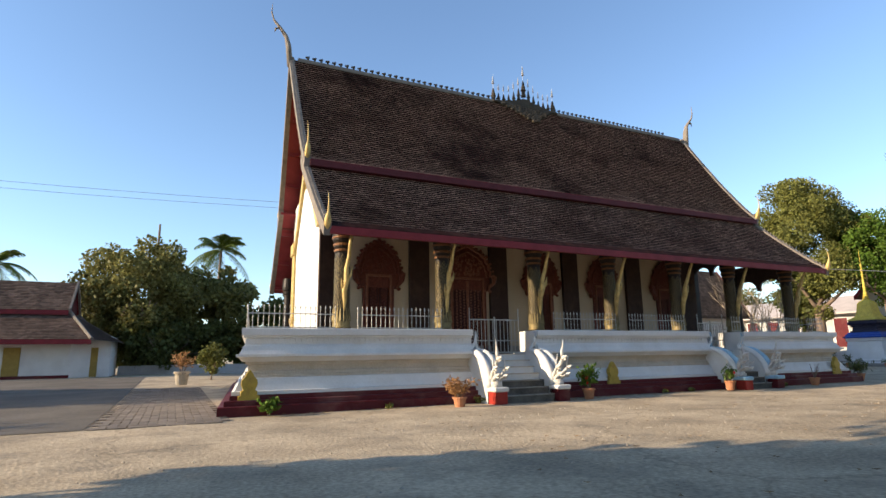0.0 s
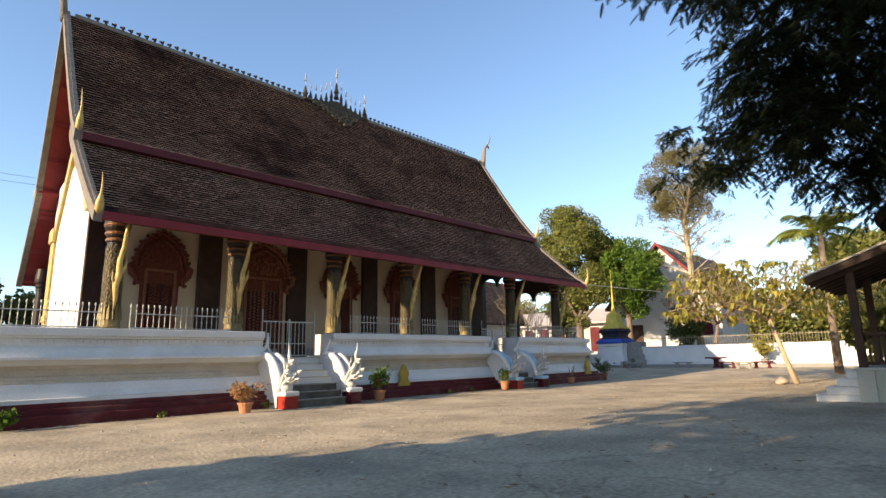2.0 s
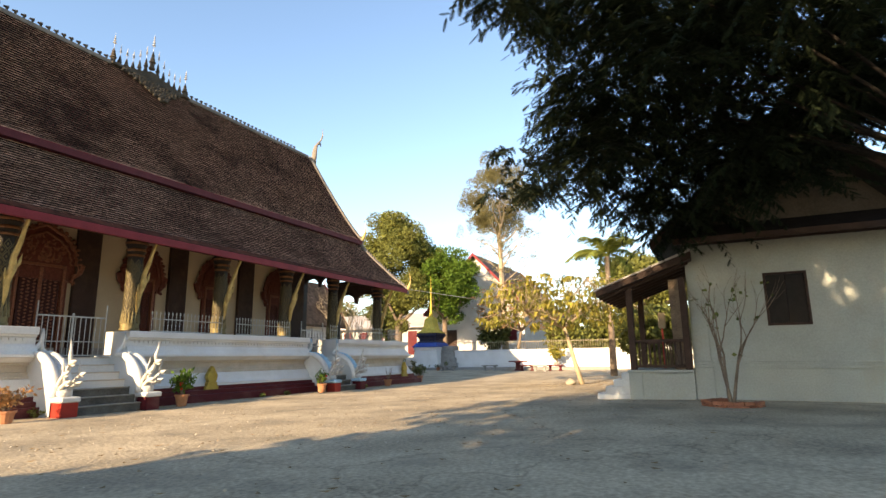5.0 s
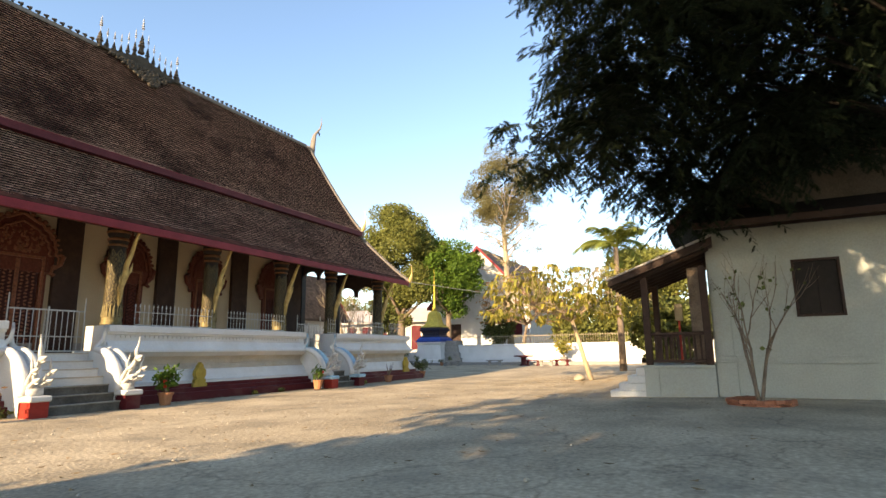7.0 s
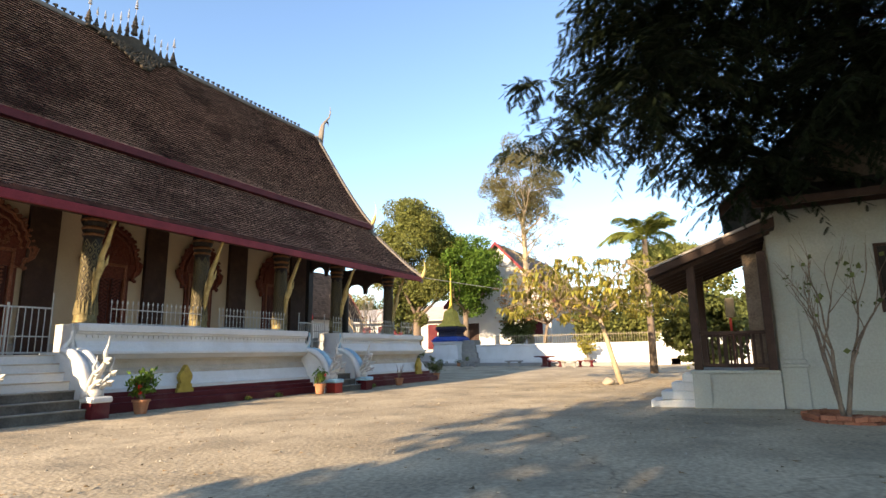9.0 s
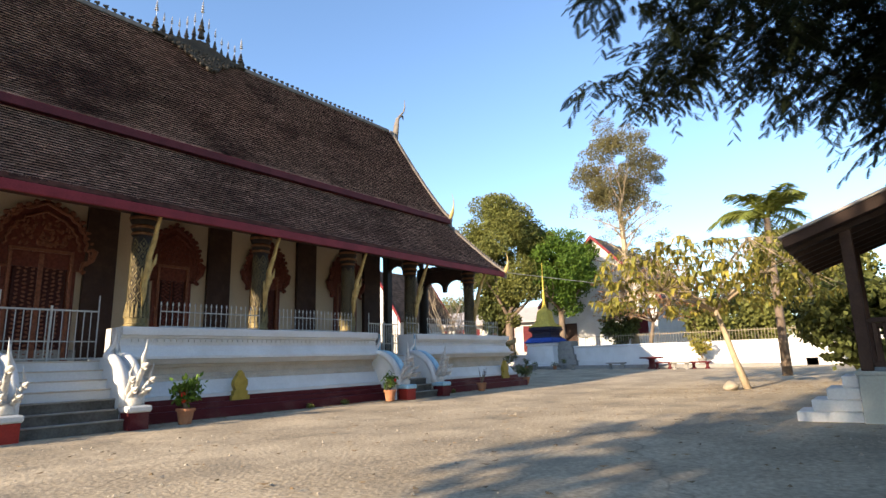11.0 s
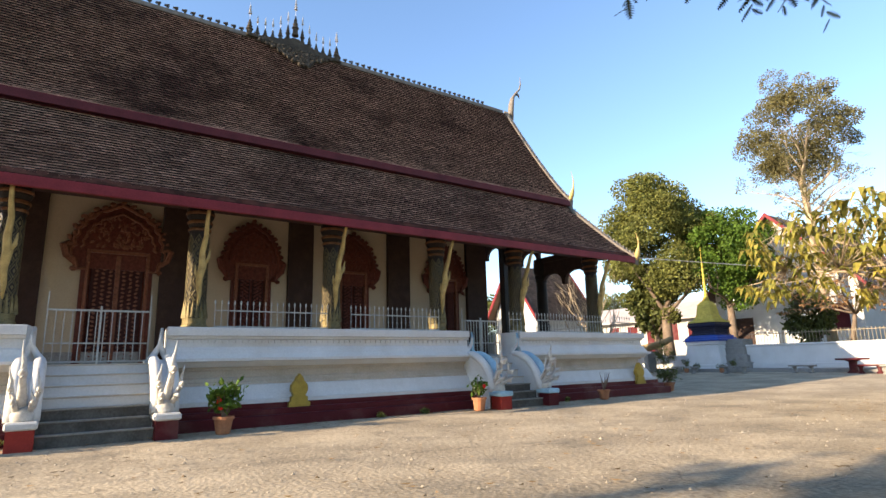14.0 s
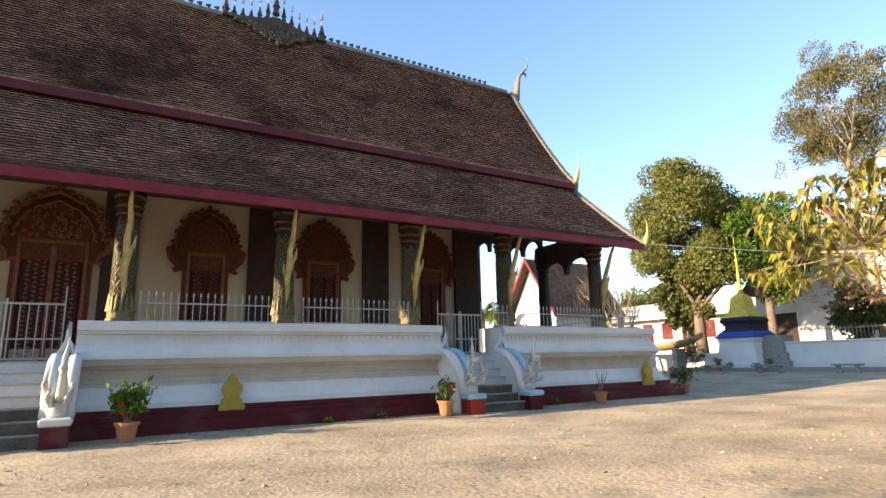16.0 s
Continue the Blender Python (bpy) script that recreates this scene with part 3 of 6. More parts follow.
    for i in range(-6, 7):
        a = abs(i)
        x = 17.35 + i * 0.335
        base = 15.36 + 0.66 * max(0.0, 1 - a / 3.2) ** 1.3
        h = (2.0, 1.42, 1.30, 1.18, 1.14, 1.14, 1.60)[a]
        w = 0.15 if a in (0, 6) else 0.105
        body = lathe(bmesh.new(), ((w, base), (w, base + 0.05 * h), (w * 0.72, base + 0.07 * h), (w * 0.72, base + 0.17 * h), (w * 1.1, base + 0.19 * h), (w * 0.95, base + 0.22 * h), (w * 0.6, base + 0.25 * h),
                                   (w * 0.8, base + 0.28 * h), (w * 0.45, base + 0.36 * h), (w * 0.55, base + 0.38 * h), (0.016, base + 0.50 * h)), x, RY, 8)
        sp = part("parasol_spire", body, M_CREST, crest)
        tip = [(0.012, base + 0.49 * h), (0.012, base + 0.64 * h)]
        for k in range(4):
            zz = base + (0.66 + 0.07 * k) * h
            rr = w * (0.55 - 0.10 * k)
            tip += [(0.014, zz), (rr, zz + 0.005), (rr * 0.8, zz + 0.035 * h)]
        tip += [(0.012, base + 0.93 * h), (0.003, base + h)]
        part("parasol_tip", lathe(bmesh.new(), tip, x, RY, 8), M_SILVER, sp, "silvered parasol tiers")


def arch_outline(w, z1, ztop, k=1.0):
    """Flame pediment outline: hanging ears, lobed shoulders and a pointed top, as (x, z) about 0."""
    h = ztop - z1
    right = [(0.66, -0.38), (0.84, -0.40), (0.88, -0.22), (0.99, -0.16), (1.0, 0.0), (0.92, 0.06), (0.95, 0.20), (0.86, 0.30), (0.87, 0.42), (0.76, 0.50), (0.73, 0.63), (0.60, 0.68), (0.52, 0.79), (0.36, 0.84), (0.2, 0.92), (0.0, 1.0)]
    right = [(x * w * k, z1 + z * h * (k if z > 0 else 1)) for x, z in right]
    return right + [(-x, z) for x, z in right[-2::-1]]


def build_opening(cx, w, z0, z1, ztop, is_door, k):
    """A door or shuttered window with gilt frame and carved pediment on the hall's front wall."""
    y = CY0
    panel = part("door" if is_door else "window", boxes((cx - w / 2 + 0.004, cx + w / 2 - 0.004, y + 0.02, y + 0.08, z0, z1)), M_CARVED, temple,
                 "carved red and gilt double door" if is_door else "carved dark red shuttered window")
    for s in (-1, 1):
        part("leaf", boxes((cx + s * 0.03 if s > 0 else cx - w / 2 + 0.05, cx + w / 2 - 0.05 if s > 0 else cx - 0.03, y - 0.03, y + 0.015, z0 + 0.05, z1 - 0.05), bevel=0.02), M_DARKLEAF, panel)
        bm = bmesh.new()
        rng = random.Random(k * 7 + s)
        lo, hi = (0.08, w / 2 - 0.1)
        zz = z0 + 0.12
        while zz < z1 - 0.2:
            for c in range(3):
                xx = cx + s * (lo + (hi - lo) * (c + 0.5) / 3 + rng.uniform(-0.01, 0.01))
                bmesh.ops.create_icosphere(bm, subdivisions=1, radius=1, matrix=Matrix.LocRotScale((xx, y - 0.035, zz + 0.05 * (c % 2)), Euler((0, rng.uniform(-0.9, 0.9), 0)), (0.06, 0.022, 0.035)))
            zz += 0.115
        tagged(part("carved_relief", bm, M_DOORGOLD if is_door else M_CARVED, panel), kind="stuff")
    if is_door:
        part("centre_stile", boxes((cx - 0.06, cx + 0.06, y - 0.07, y - 0.031, z0, z1 - 0.05), bevel=0.01), M_DOORGOLD, panel)
    for j, (o, th, m) in enumerate(((0.0, 0.09, M_DOORGOLD), (0.09, 0.10, M_CARVED))):
        p = 0.10 - 0.04 * j
        bm = boxes((cx - w / 2 - o - th, cx - w / 2 - o, y - p, y + 0.05, z0, z1 + o + th), (cx + w / 2 + o, cx + w / 2 + o + th, y - p, y + 0.05, z0, z1 + o + th),
                   (cx - w / 2 - o, cx + w / 2 + o, y - p, y + 0.05, z1 + o, z1 + o + th), bevel=0.012)
        part("frame", bm, m, panel)
    hw = 1.25 if is_door else 0.95
    bm = bmesh.new()
    prism(bm, [(cx + x, z) for x, z in arch_outline(hw, z1 + 0.1, ztop)], "y", y - 0.055, y + 0.03)
    part("pediment", bm, M_CARVED, panel, "carved red-brown flame pediment")
    rng = random.Random(k + 99)
    bm = bmesh.new()
    out = arch_outline(hw, z1 + 0.12, ztop, 0.74)
    tube(bm, [(cx + x, y - 0.10, z) for x, z in out[4:-4]], 0.035, 6)
    tube(bm, [(cx + x, y - 0.08, z) for x, z in arch_outline(hw, z1 + 0.1, ztop, 0.92)], 0.055, 6)
    for x, z in arch_outline(hw, z1 + 0.1, ztop)[1:-1:1]:
        bmesh.ops.create_icosphere(bm, subdivisions=1, radius=1, matrix=Matrix.LocRotScale((cx + x, y - 0.08, z), Euler((0, rng.uniform(-1, 1), 0)), (0.10, 0.06, 0.075)))
    for sx in (-1, 1):
        tube(bm, [(cx + sx * hw * 0.80, y - 0.06, z1 - 0.35), (cx + sx * hw * 0.98, y - 0.07, z1 - 0.1), (cx + sx * hw * 1.04, y - 0.07, z1 + 0.15), (cx + sx * hw * 0.92, y - 0.06, z1 + 0.28)], [0.05, 0.10, 0.11, 0.04], 7)
    for i in range(90):
        a = rng.uniform(0, math.pi)
        r = rng.uniform(0.05, 0.72)
        bmesh.ops.create_icosphere(bm, subdivisions=1, radius=1, matrix=Matrix.LocRotScale((cx + hw * r * math.cos(a), y - 0.06, z1 + 0.2 + (ztop - z1 - 0.35) * r * math.sin(a)), Euler((0, rng.uniform(-2, 2), 0)), (0.08, 0.03, 0.035)))
    tagged(part("pediment_carving", bm, M_DOORGOLD if is_door else M_CARVED, panel), kind="stuff")


def build_hall():
    # walls of the closed hall; the front wall lies behind the frames and pediments
    part("hall_wall", boxes((CX0, CX1, CY0 + 0.04, CY0 + 0.4, FLOOR - 0.3, 8.3)), M_CREAM, temple, "cream plaster front wall")
    part("hall_wall", boxes((CX0, CX0 + 0.36, CY0 + 0.4, CY1, FLOOR - 0.3, 9.2)), M_WHITE, temple, "white plaster gable wall")
    part("hall_wall", boxes((CX1 - 0.36, CX1, CY0 + 0.4, CY1, FLOOR - 0.3, 9.2)), M_CREAM, temple)
    part("hall_wall", boxes((CX0 + 0.36, CX1 - 0.36, CY1 - 0.36, CY1, FLOOR - 0.3, 8.3)), M_CREAM, temple)
    for x, m in ((CX0 + 0.1, M_GOLDPAINT), (CX1 - 0.25, M_RED)):
        bm = bmesh.new()
        prism(bm, [(21.9, 9.2), (2 * RY - 21.9, 9.2), (RY, 13.6)], "x", x, x + 0.15)
        part("gable_panel", bm, m, temple, "gilded carved gable panel")
    # gilt pilaster at the far corner of the gable wall
    bm = boxes((CX0 - 0.12, CX0 + 0.02, CY1 - 1.2, CY1 - 0.5, FLOOR, 6.6), (CX0 - 0.2, CX0 + 0.02, CY1 - 1.3, CY1 - 0.4, 6.6, 7.2), (CX0 - 0.16, CX0 + 0.02, CY1 - 1.25, CY1 - 0.45, 3.2, 3.5), bevel=0.03)
    part("gilt_pilaster", bm, M_GOLD, temple)
    bm = bmesh.new()
    prism(bm, [(20.9, 6.5), (21.4, 6.5), (24.7, 10.0), (24.3, 10.4)], "x", CX0 - 0.12, CX0 + 0.02)
    prism(bm, [(25.6, 10.4), (25.2, 10.0), (28.5, 6.5), (29.0, 6.5)], "x", CX0 - 0.12, CX0 + 0.02)
    part("gilt_gable_trim", bm, M_GOLD, temple)
    for a, b in ((4.83, 5.39), (8.38, 9.22), (12.0, 12.85), (15.78, 16.62), (19.5, 20.42), (23.1, 24.1)):
        part("pilaster", boxes((a, b, CY0 - 0.12, CY0 + 0.06, FLOOR, 6.9), bevel=0.01), M_PILASTER, temple, "dark brown stencilled pilaster")
    part("skirting", boxes((CX0 + 0.02, CX1 - 0.02, CY0 - 0.05, CY0 + 0.06, FLOOR - 0.05, FLOOR + 0.35)), M_STONE, temple)
    for k, (cx, is_door) in enumerate(((7.13, False), (10.95, True), (14.62, False), (18.12, False), (22.08, False))):
        if is_door:
            build_opening(cx, 1.36, FLOOR, 4.58, 6.1, True, k)
        else:
            build_opening(cx, 0.86, 2.2, 4.52, 5.98, False, k)


def column_mesh():
    prof = ((0.30, 2.30), (0.30, 2.40), (0.27, 2.42), (0.27, 2.62), (0.29, 2.66), (0.255, 2.70), (0.235, 4.85), (0.27, 4.88), (0.27, 4.96), (0.25, 4.99), (0.29, 5.05), (0.30, 5.14), (0.27, 5.18), (0.33, 5.28), (0.34, 5.42), (0.30, 5.9))
    return lathe(bmesh.new(), prof, 0, 0, 18)


def build_columns():
    first = None
    for x in COLS:
        if first is None:
            col = part("column", column_mesh(), M_DARKCOL, temple, "dark column with mosaic lozenges and gilt base", smooth=False)
            bm = bmesh.new()
            for ring in range(11):
                for i in range(7):
                    a = 2 * math.pi * (i + 0.5 * (ring % 2)) / 7
                    z = 2.86 + ring * 0.178
                    r = 0.262 - 0.012 * ring / 11
                    def at(da, dz, rr):
                        return (rr * math.cos(a + da), rr * math.sin(a + da), z + dz)
                    dia = ((0, -0.165), (0.40, 0), (0, 0.165), (-0.40, 0))
                    o = [bm.verts.new(at(*p, r)) for p in dia]
                    q = [bm.verts.new(at(p[0] * 0.74, p[1] * 0.74, r + 0.004)) for p in dia]
                    for j in range(4):
                        bm.faces.new((o[j], o[(j + 1) % 4], q[(j + 1) % 4], q[j]))
                    bm.faces.new([bm.verts.new(at(p[0] * 0.34, p[1] * 0.34, r + 0.006)) for p in dia])
            mos = part("mosaic", bm, M_PATTERN, col)
            bm = bmesh.new()
            lathe(bm, ((0.275, 2.41), (0.305, 2.43), (0.305, 2.48), (0.28, 2.5), (0.28, 2.58), (0.285, 2.66)), 0, 0, 18)
            gb = part("gilt_base", bm, M_GILTOLD, col)
            bm = bmesh.new()
            for i in range(16):
                a = 2 * math.pi * i / 16
                bmesh.ops.create_cone(bm, cap_ends=True, segments=4, radius1=0.06, radius2=0.008, depth=0.42, matrix=Matrix.Translation((0.262 * math.cos(a), 0.262 * math.sin(a), 2.86)))
            tagged(part("petal_collar", bm, M_GILTOLD, col), kind="stuff")
            for z, r in ((4.93, 0.285), (5.12, 0.315), (5.36, 0.355)):
                part("capital_ring", lathe(bmesh.new(), ((r - 0.03, z - 0.05), (r, z - 0.02), (r, z + 0.02), (r - 0.03, z + 0.05)), 0, 0, 18), M_CAPITAL, col)
            bm = bmesh.new()
            pts = [(0.02, -0.24, 2.95), (0.02, -0.30, 3.25), (-0.02, -0.36, 3.6), (0.03, -0.46, 3.95), (-0.01, -0.52, 4.25), (0.03, -0.68, 4.65), (0.0, -0.86, 5.0), (0.0, -1.02, 5.28)]
            tube(bm, pts, [0.03, 0.075, 0.105, 0.125, 0.095, 0.08, 0.065, 0.055], 7, 0.8)
            tube(bm, [(0.03, -0.46, 3.95), (0.14, -0.52, 4.1), (0.17, -0.56, 4.35)], [0.07, 0.05, 0.01], 6)
            tube(bm, [(-0.02, -0.36, 3.6), (-0.12, -0.42, 3.75), (-0.14, -0.46, 3.95)], [0.05, 0.035, 0.01], 6)
            br = part("bracket", bm, M_GOLD, col, "gilded serpent bracket under the eave", smooth=True)
            col.location = (x, 17.9, 0)
            first = col
        else:
            c = new("column", first.data)
            tagged(c, first["label"])
            c.parent = temple
            c.matrix_parent_inverse = temple.matrix_basis.inverted()
            c.location = (x, 17.9, 0)
            for o in first.children:
                d = new(o.name.split(".")[0], o.data)
                d.parent = c
                if "label" in o:
                    tagged(d, o["label"])
    # inner row and end row of the open porch with arches
    for px, py in ((27.7, 20.8), (27.7, 29.1), (27.7, 32.0), (24.1, 32.0), (5.03, 32.0)):
        c = new("column", first.data)
        c.parent = temple
        c.matrix_parent_inverse = temple.matrix_basis.inverted()
        c.location = (px, py, 0)
    for py in (23.55, 26.4):
        part("porch_post", boxes((27.5, 27.9, py - 0.2, py + 0.2, FLOOR, 8.2), bevel=0.03), M_DARKCOL, temple, "tall plain black square post")
    for a, b, up in ((17.9, 20.8, 0.0), (20.8, 23.55, 1.2), (23.55, 26.4, 1.95), (26.4, 29.1, 1.2), (29.1, 32.0, 0.0)):
        bm = bmesh.new()
        n = 10
        pts = [(a, 5.7 + up), (a, 4.55 + up)]
        mid = (a + b) / 2
        for (c0, c1) in ((a + 0.1, mid), (mid, b - 0.1)):
            for i in range(n + 1):
                t = math.pi * (1 - i / n)
                pts.append(((c0 + c1) / 2 + (c1 - c0) / 2 * 0.88 * math.cos(t), 4.6 + up + 0.55 * math.sin(t) ** 0.7))
        pts += [(b, 4.55 + up), (b, 5.7 + up)]
        prism(bm, pts, "x", 27.62, 27.78)
        part("porch_arch", bm, M_WOODDARK, temple, "dark lobed wooden arch between porch columns")
        part("porch_beam", boxes((27.55, 27.85, a, b - 0.004, 5.7 + up, 5.95 + up)), M_WOODDARK, temple)
    part("eave_beam", boxes((4.6, 28.6, 17.75, 18.05, 5.5, 5.85)), M_WOODDARK, temple)


def build_railings():
    bm = bmesh.new()
    lathe(bm, ((0.010, 0), (0.010, 0.22), (0.022, 0.25), (0.010, 0.28), (0.010, 0.60), (0.024, 0.63), (0.024, 0.66), (0.004, 0.72)), 0, 0, 5)
    me = bpy.data.meshes.new("picket")
    bm.to_mesh(me)
    bm.free()
    me.materials.append(M_RAIL)
    spans = []
    edges = [PX0 + 0.75, *COLS, PX1 - 0.75]
    for a, b in zip(edges, edges[1:]):
        lo, hi = a + 0.36, b - 0.36
        if a == edges[0]:
            lo = a
        if b == edges[-1]:
            hi = b
        for sa, sb in STAIRS:
            if lo < sa < hi < sb + 0.4:
                hi = sa
            elif sa - 0.4 < lo < sb < hi:
                lo = sb
            elif lo < sa and hi > sb:
                spans.append((lo, sa))
                lo = sb
        if hi - lo > 0.3:
            spans.append((lo, hi))
    for lo, hi in spans:
        r = thing("railing", ((lo + hi) / 2, 17.3, 2.36), "pale painted iron railing with spear pickets on the parapet", "railing", "parapet railings")
        part("rail", boxes((lo, hi, 17.28, 17.31, 2.40, 2.43), (lo, hi, 17.28, 17.31, 2.80, 2.83)), M_RAIL, r)
        n = max(2, int((hi - lo) / 0.15))
        for i in range(n + 1):
            o = new("picket", me)
            o.parent = r
            o.location = (lo + (hi - lo) * i / n - (lo + hi) / 2, -0.005, 0.0)
    # end railings beside the left and right of the terrace
    for x in (PX0 + 0.75, PX1 - 0.75):
        r = thing("railing", (x, 25, 2.36), "pale painted iron railing with spear pickets on the parapet", "railing", "parapet railings")
        lean = 0.12 if x < 10 else 0.07
        for z in (2.41, 2.81):
            part("rail", tube(bmesh.new(), [(x, 17.3, z), (x + lean * 15, 32.3, z)], 0.016, 5), M_RAIL, r)
        for i in range(60):
            o = new("picket", me)
            o.parent = r
            o.location = (lean * i * 0.255, 17.3 + i * 0.255 - 25, 0)
    for xa, xb in STAIRS:
        g = thing("gate", ((xa + xb) / 2, 17.55, FLOOR), "closed pale iron bar gate at the stair head", "gate", "stair gates")
        lo, hi = xa + 0.3, xb - 0.3
        part("gate_frame", boxes((lo, hi, 17.53, 17.56, FLOOR + 0.04, FLOOR + 0.08), (lo, hi, 17.53, 17.56, FLOOR + 1.18, FLOOR + 1.22), (lo, hi, 17.53, 17.56, FLOOR + 0.45, FLOOR + 0.48),
                                 (lo - 0.02, lo + 0.005, 17.53, 17.56, FLOOR, FLOOR + 1.6), (hi - 0.005, hi + 0.02, 17.53, 17.56, FLOOR, FLOOR + 1.6), ((lo + hi) / 2 - 0.02, (lo + hi) / 2 + 0.02, 17.52, 17.57, FLOOR, FLOOR + 1.3)), M_RAIL, g)
        n = 13
        for i in range(1, n):
            xx = lo + (hi - lo) * i / n
            part("gate_bar", boxes((xx - 0.009, xx + 0.009, 17.535, 17.555, FLOOR + 0.06, FLOOR + 1.2)), M_RAIL, g)


FRONT_LOWER = []


def settle(ob):
    """The old hall stands a little askew: its depth leans to the east and its ridge ends flare out."""
    flared = any(k in ob.name for k in ("roof", "verge", "tile", "ridge", "eave_finial"))
    for v in ob.data.vertices:
        c = v.co
        x = c.x
        c.x += 0.12 * max(0.0, c.y - 17.0) * s01((20 - x) / 8) + 0.07 * max(0.0, c.y - 20.4) * (1 - s01((20 - x) / 8)) if ob.name.startswith("plinth") else 0.07 * max(0.0, c.y - 20.4)
        if flared and c.z > 8.8:
            u = min(1.0, (c.z - 8.8) / 6.5)
            c.x += 0.35 * u * s01((x - 20) / 9) - 0.2 * u * s01((13 - x) / 9)


build_plinth()
build_stairs()
build_roof()
build_hall()
build_columns()
build_railings()

done = set()
for o in list(temple.children_recursive):
    if o.type == "MESH" and o.location.length < 0.001 and o.parent and o.parent.location.length > 20 or o.name.startswith(("tile_field", "verge_cresting")):
        if o.data.name not in done and len(o.data.vertices) and not o.name.startswith(("column", "ridge_crocket")):
            done.add(o.data.name)
            settle(o)
for o in temple.children:
    if o.name.startswith("column") and o.location.y > 20.4:
        o.location.x += 0.07 * (o.location.y - 20.4)


# ---- trees and plants ----
def leaf_cloud(name, clumps, count, size, material, parent, seed, shape=(1.0, 0.45), droop=0.0, label=""):
    """Small leaves scattered in clumps (centre, radii); each leaf is a folded pair of triangles."""
    rng = np.random.default_rng(seed)
    c = np.array([k[0] for k in clumps])
    r = np.array([k[1] for k in clumps])
    wts = np.array([k[1][0] * k[1][1] for k in clumps])
    idx = rng.choice(len(clumps), count, p=wts / wts.sum())
    d = rng.normal(size=(count, 3))
    d /= np.linalg.norm(d, axis=1)[:, None]
    rad = rng.uniform(0.35, 1.0, (count, 1)) ** 0.6
    p = c[idx] + d * rad * r[idx]
    u = rng.normal(size=(count, 3))
    u[:, 2] -= droop
    u /= np.linalg.norm(u, axis=1)[:, None]
    w = np.cross(u, rng.normal(size=(count, 3)))
    w /= np.linalg.norm(w, axis=1)[:, None]
    s = size * rng.uniform(0.6, 1.3, (count, 1))
    a = p
    b = p + u * s * shape[0] * 0.5 + w * s * shape[1]
    e = p + u * s * shape[0]
    f = p + u * s * shape[0] * 0.5 - w * s * shape[1]
    verts = np.stack([a, b, e, f], 1).reshape(-1, 3)
    faces = np.arange(count * 4).reshape(-1, 4)
    me = bpy.data.meshes.new(name)
    me.vertices.add(len(verts))
    me.vertices.foreach_set("co", verts.ravel())
    me.loops.add(count * 4)
    me.loops.foreach_set("vertex_index", faces.ravel())
    me.polygons.add(count)
    me.polygons.foreach_set("loop_start", np.arange(0, count * 4, 4))
    me.update()
    me.materials.append(material)
    ob = new(name, me)
    ob.parent = parent
    ob.matrix_parent_inverse = parent.matrix_basis.inverted()
    if label:
        tagged(ob, label)
    return ob


def limbs(bm, base, direction, length, radius, depth, rng, ends, spread=0.7, segs=6, up=0.15):
    pts, rad = [Vector(base)], [radius]
    d = Vector(direction).normalized()
    n = 4
    for i in range(n):
        d = (d + Vector((rng.uniform(-1, 1), rng.uniform(-1, 1), rng.uniform(-1, 1) + up)) * 0.16).normalized()
        pts.append(pts[-1] + d * length / n)
        rad.append(radius * (1 - 0.4 * (i + 1) / n))
    tube(bm, pts, rad, segs)
    ends.append((pts[-1], depth))
    if depth > 0:
        for k in range(rng.choice((2, 3, 3))):
            nd = (d + Vector((rng.uniform(-1, 1), rng.uniform(-1, 1), rng.uniform(-0.5, 1))) * spread).normalized()
            limbs(bm, pts[-1 if k else -2], nd, length * rng.uniform(0.6, 0.8), rad[-1] * 0.75, depth - 1, rng, ends, spread, max(4, segs - 1), up)


def tree(place, height, trunk_h, crown_r, leaf_mat, label, seed, count=9000, leaf=0.28, trunk_r=0.3, bark=None, clump=0.3, squash=0.8, shape=(1.0, 0.4), droop=0.3, levels=3, lean=(0, 0), low=0.0, name="tree", n=46):
    rng = random.Random(seed)
    x, y, z = place
    t = thing(name, place, label, "tree")
    bm = bmesh.new()
    ends = []
    top = Vector((x + lean[0], y + lean[1], z + trunk_h))
    tube(bm, [(x, y, z - 0.2), (x + lean[0] * 0.3, y + lean[1] * 0.3, z + trunk_h * 0.4), top], [trunk_r * 1.25, trunk_r, trunk_r * 0.8], 9)
    for k in range(4):
        a = k * 1.6 + rng.uniform(-0.4, 0.4)
        limbs(bm, top - Vector((0, 0, trunk_h * 0.1 * k * 0.5)), (math.cos(a) * 0.8, math.sin(a) * 0.8, 0.7), min((height - trunk_h) * 0.4, crown_r * 0.5), trunk_r * 0.5, levels - 1, rng, ends)
    part("trunk", bm, bark or M_BARK, t, smooth=True)
    clumps = []
    ch = (height - trunk_h + low) / 2
    cz = z + height - ch
    for i in range(n):
        v = Vector((rng.gauss(0, 1), rng.gauss(0, 1), rng.gauss(0, 1))).normalized() * rng.uniform(0.55, 0.95)
        rr = crown_r * clump * rng.uniform(0.6, 1.25)
        clumps.append(((x + lean[0] + v.x * (crown_r - rr * 0.6), y + lean[1] + v.y * (crown_r - rr * 0.6), cz + v.z * (ch - rr * 0.5)), (rr, rr, rr * squash)))
    leaf_cloud("crown", clumps, count, leaf, leaf_mat, t, seed, shape, droop)
    return t


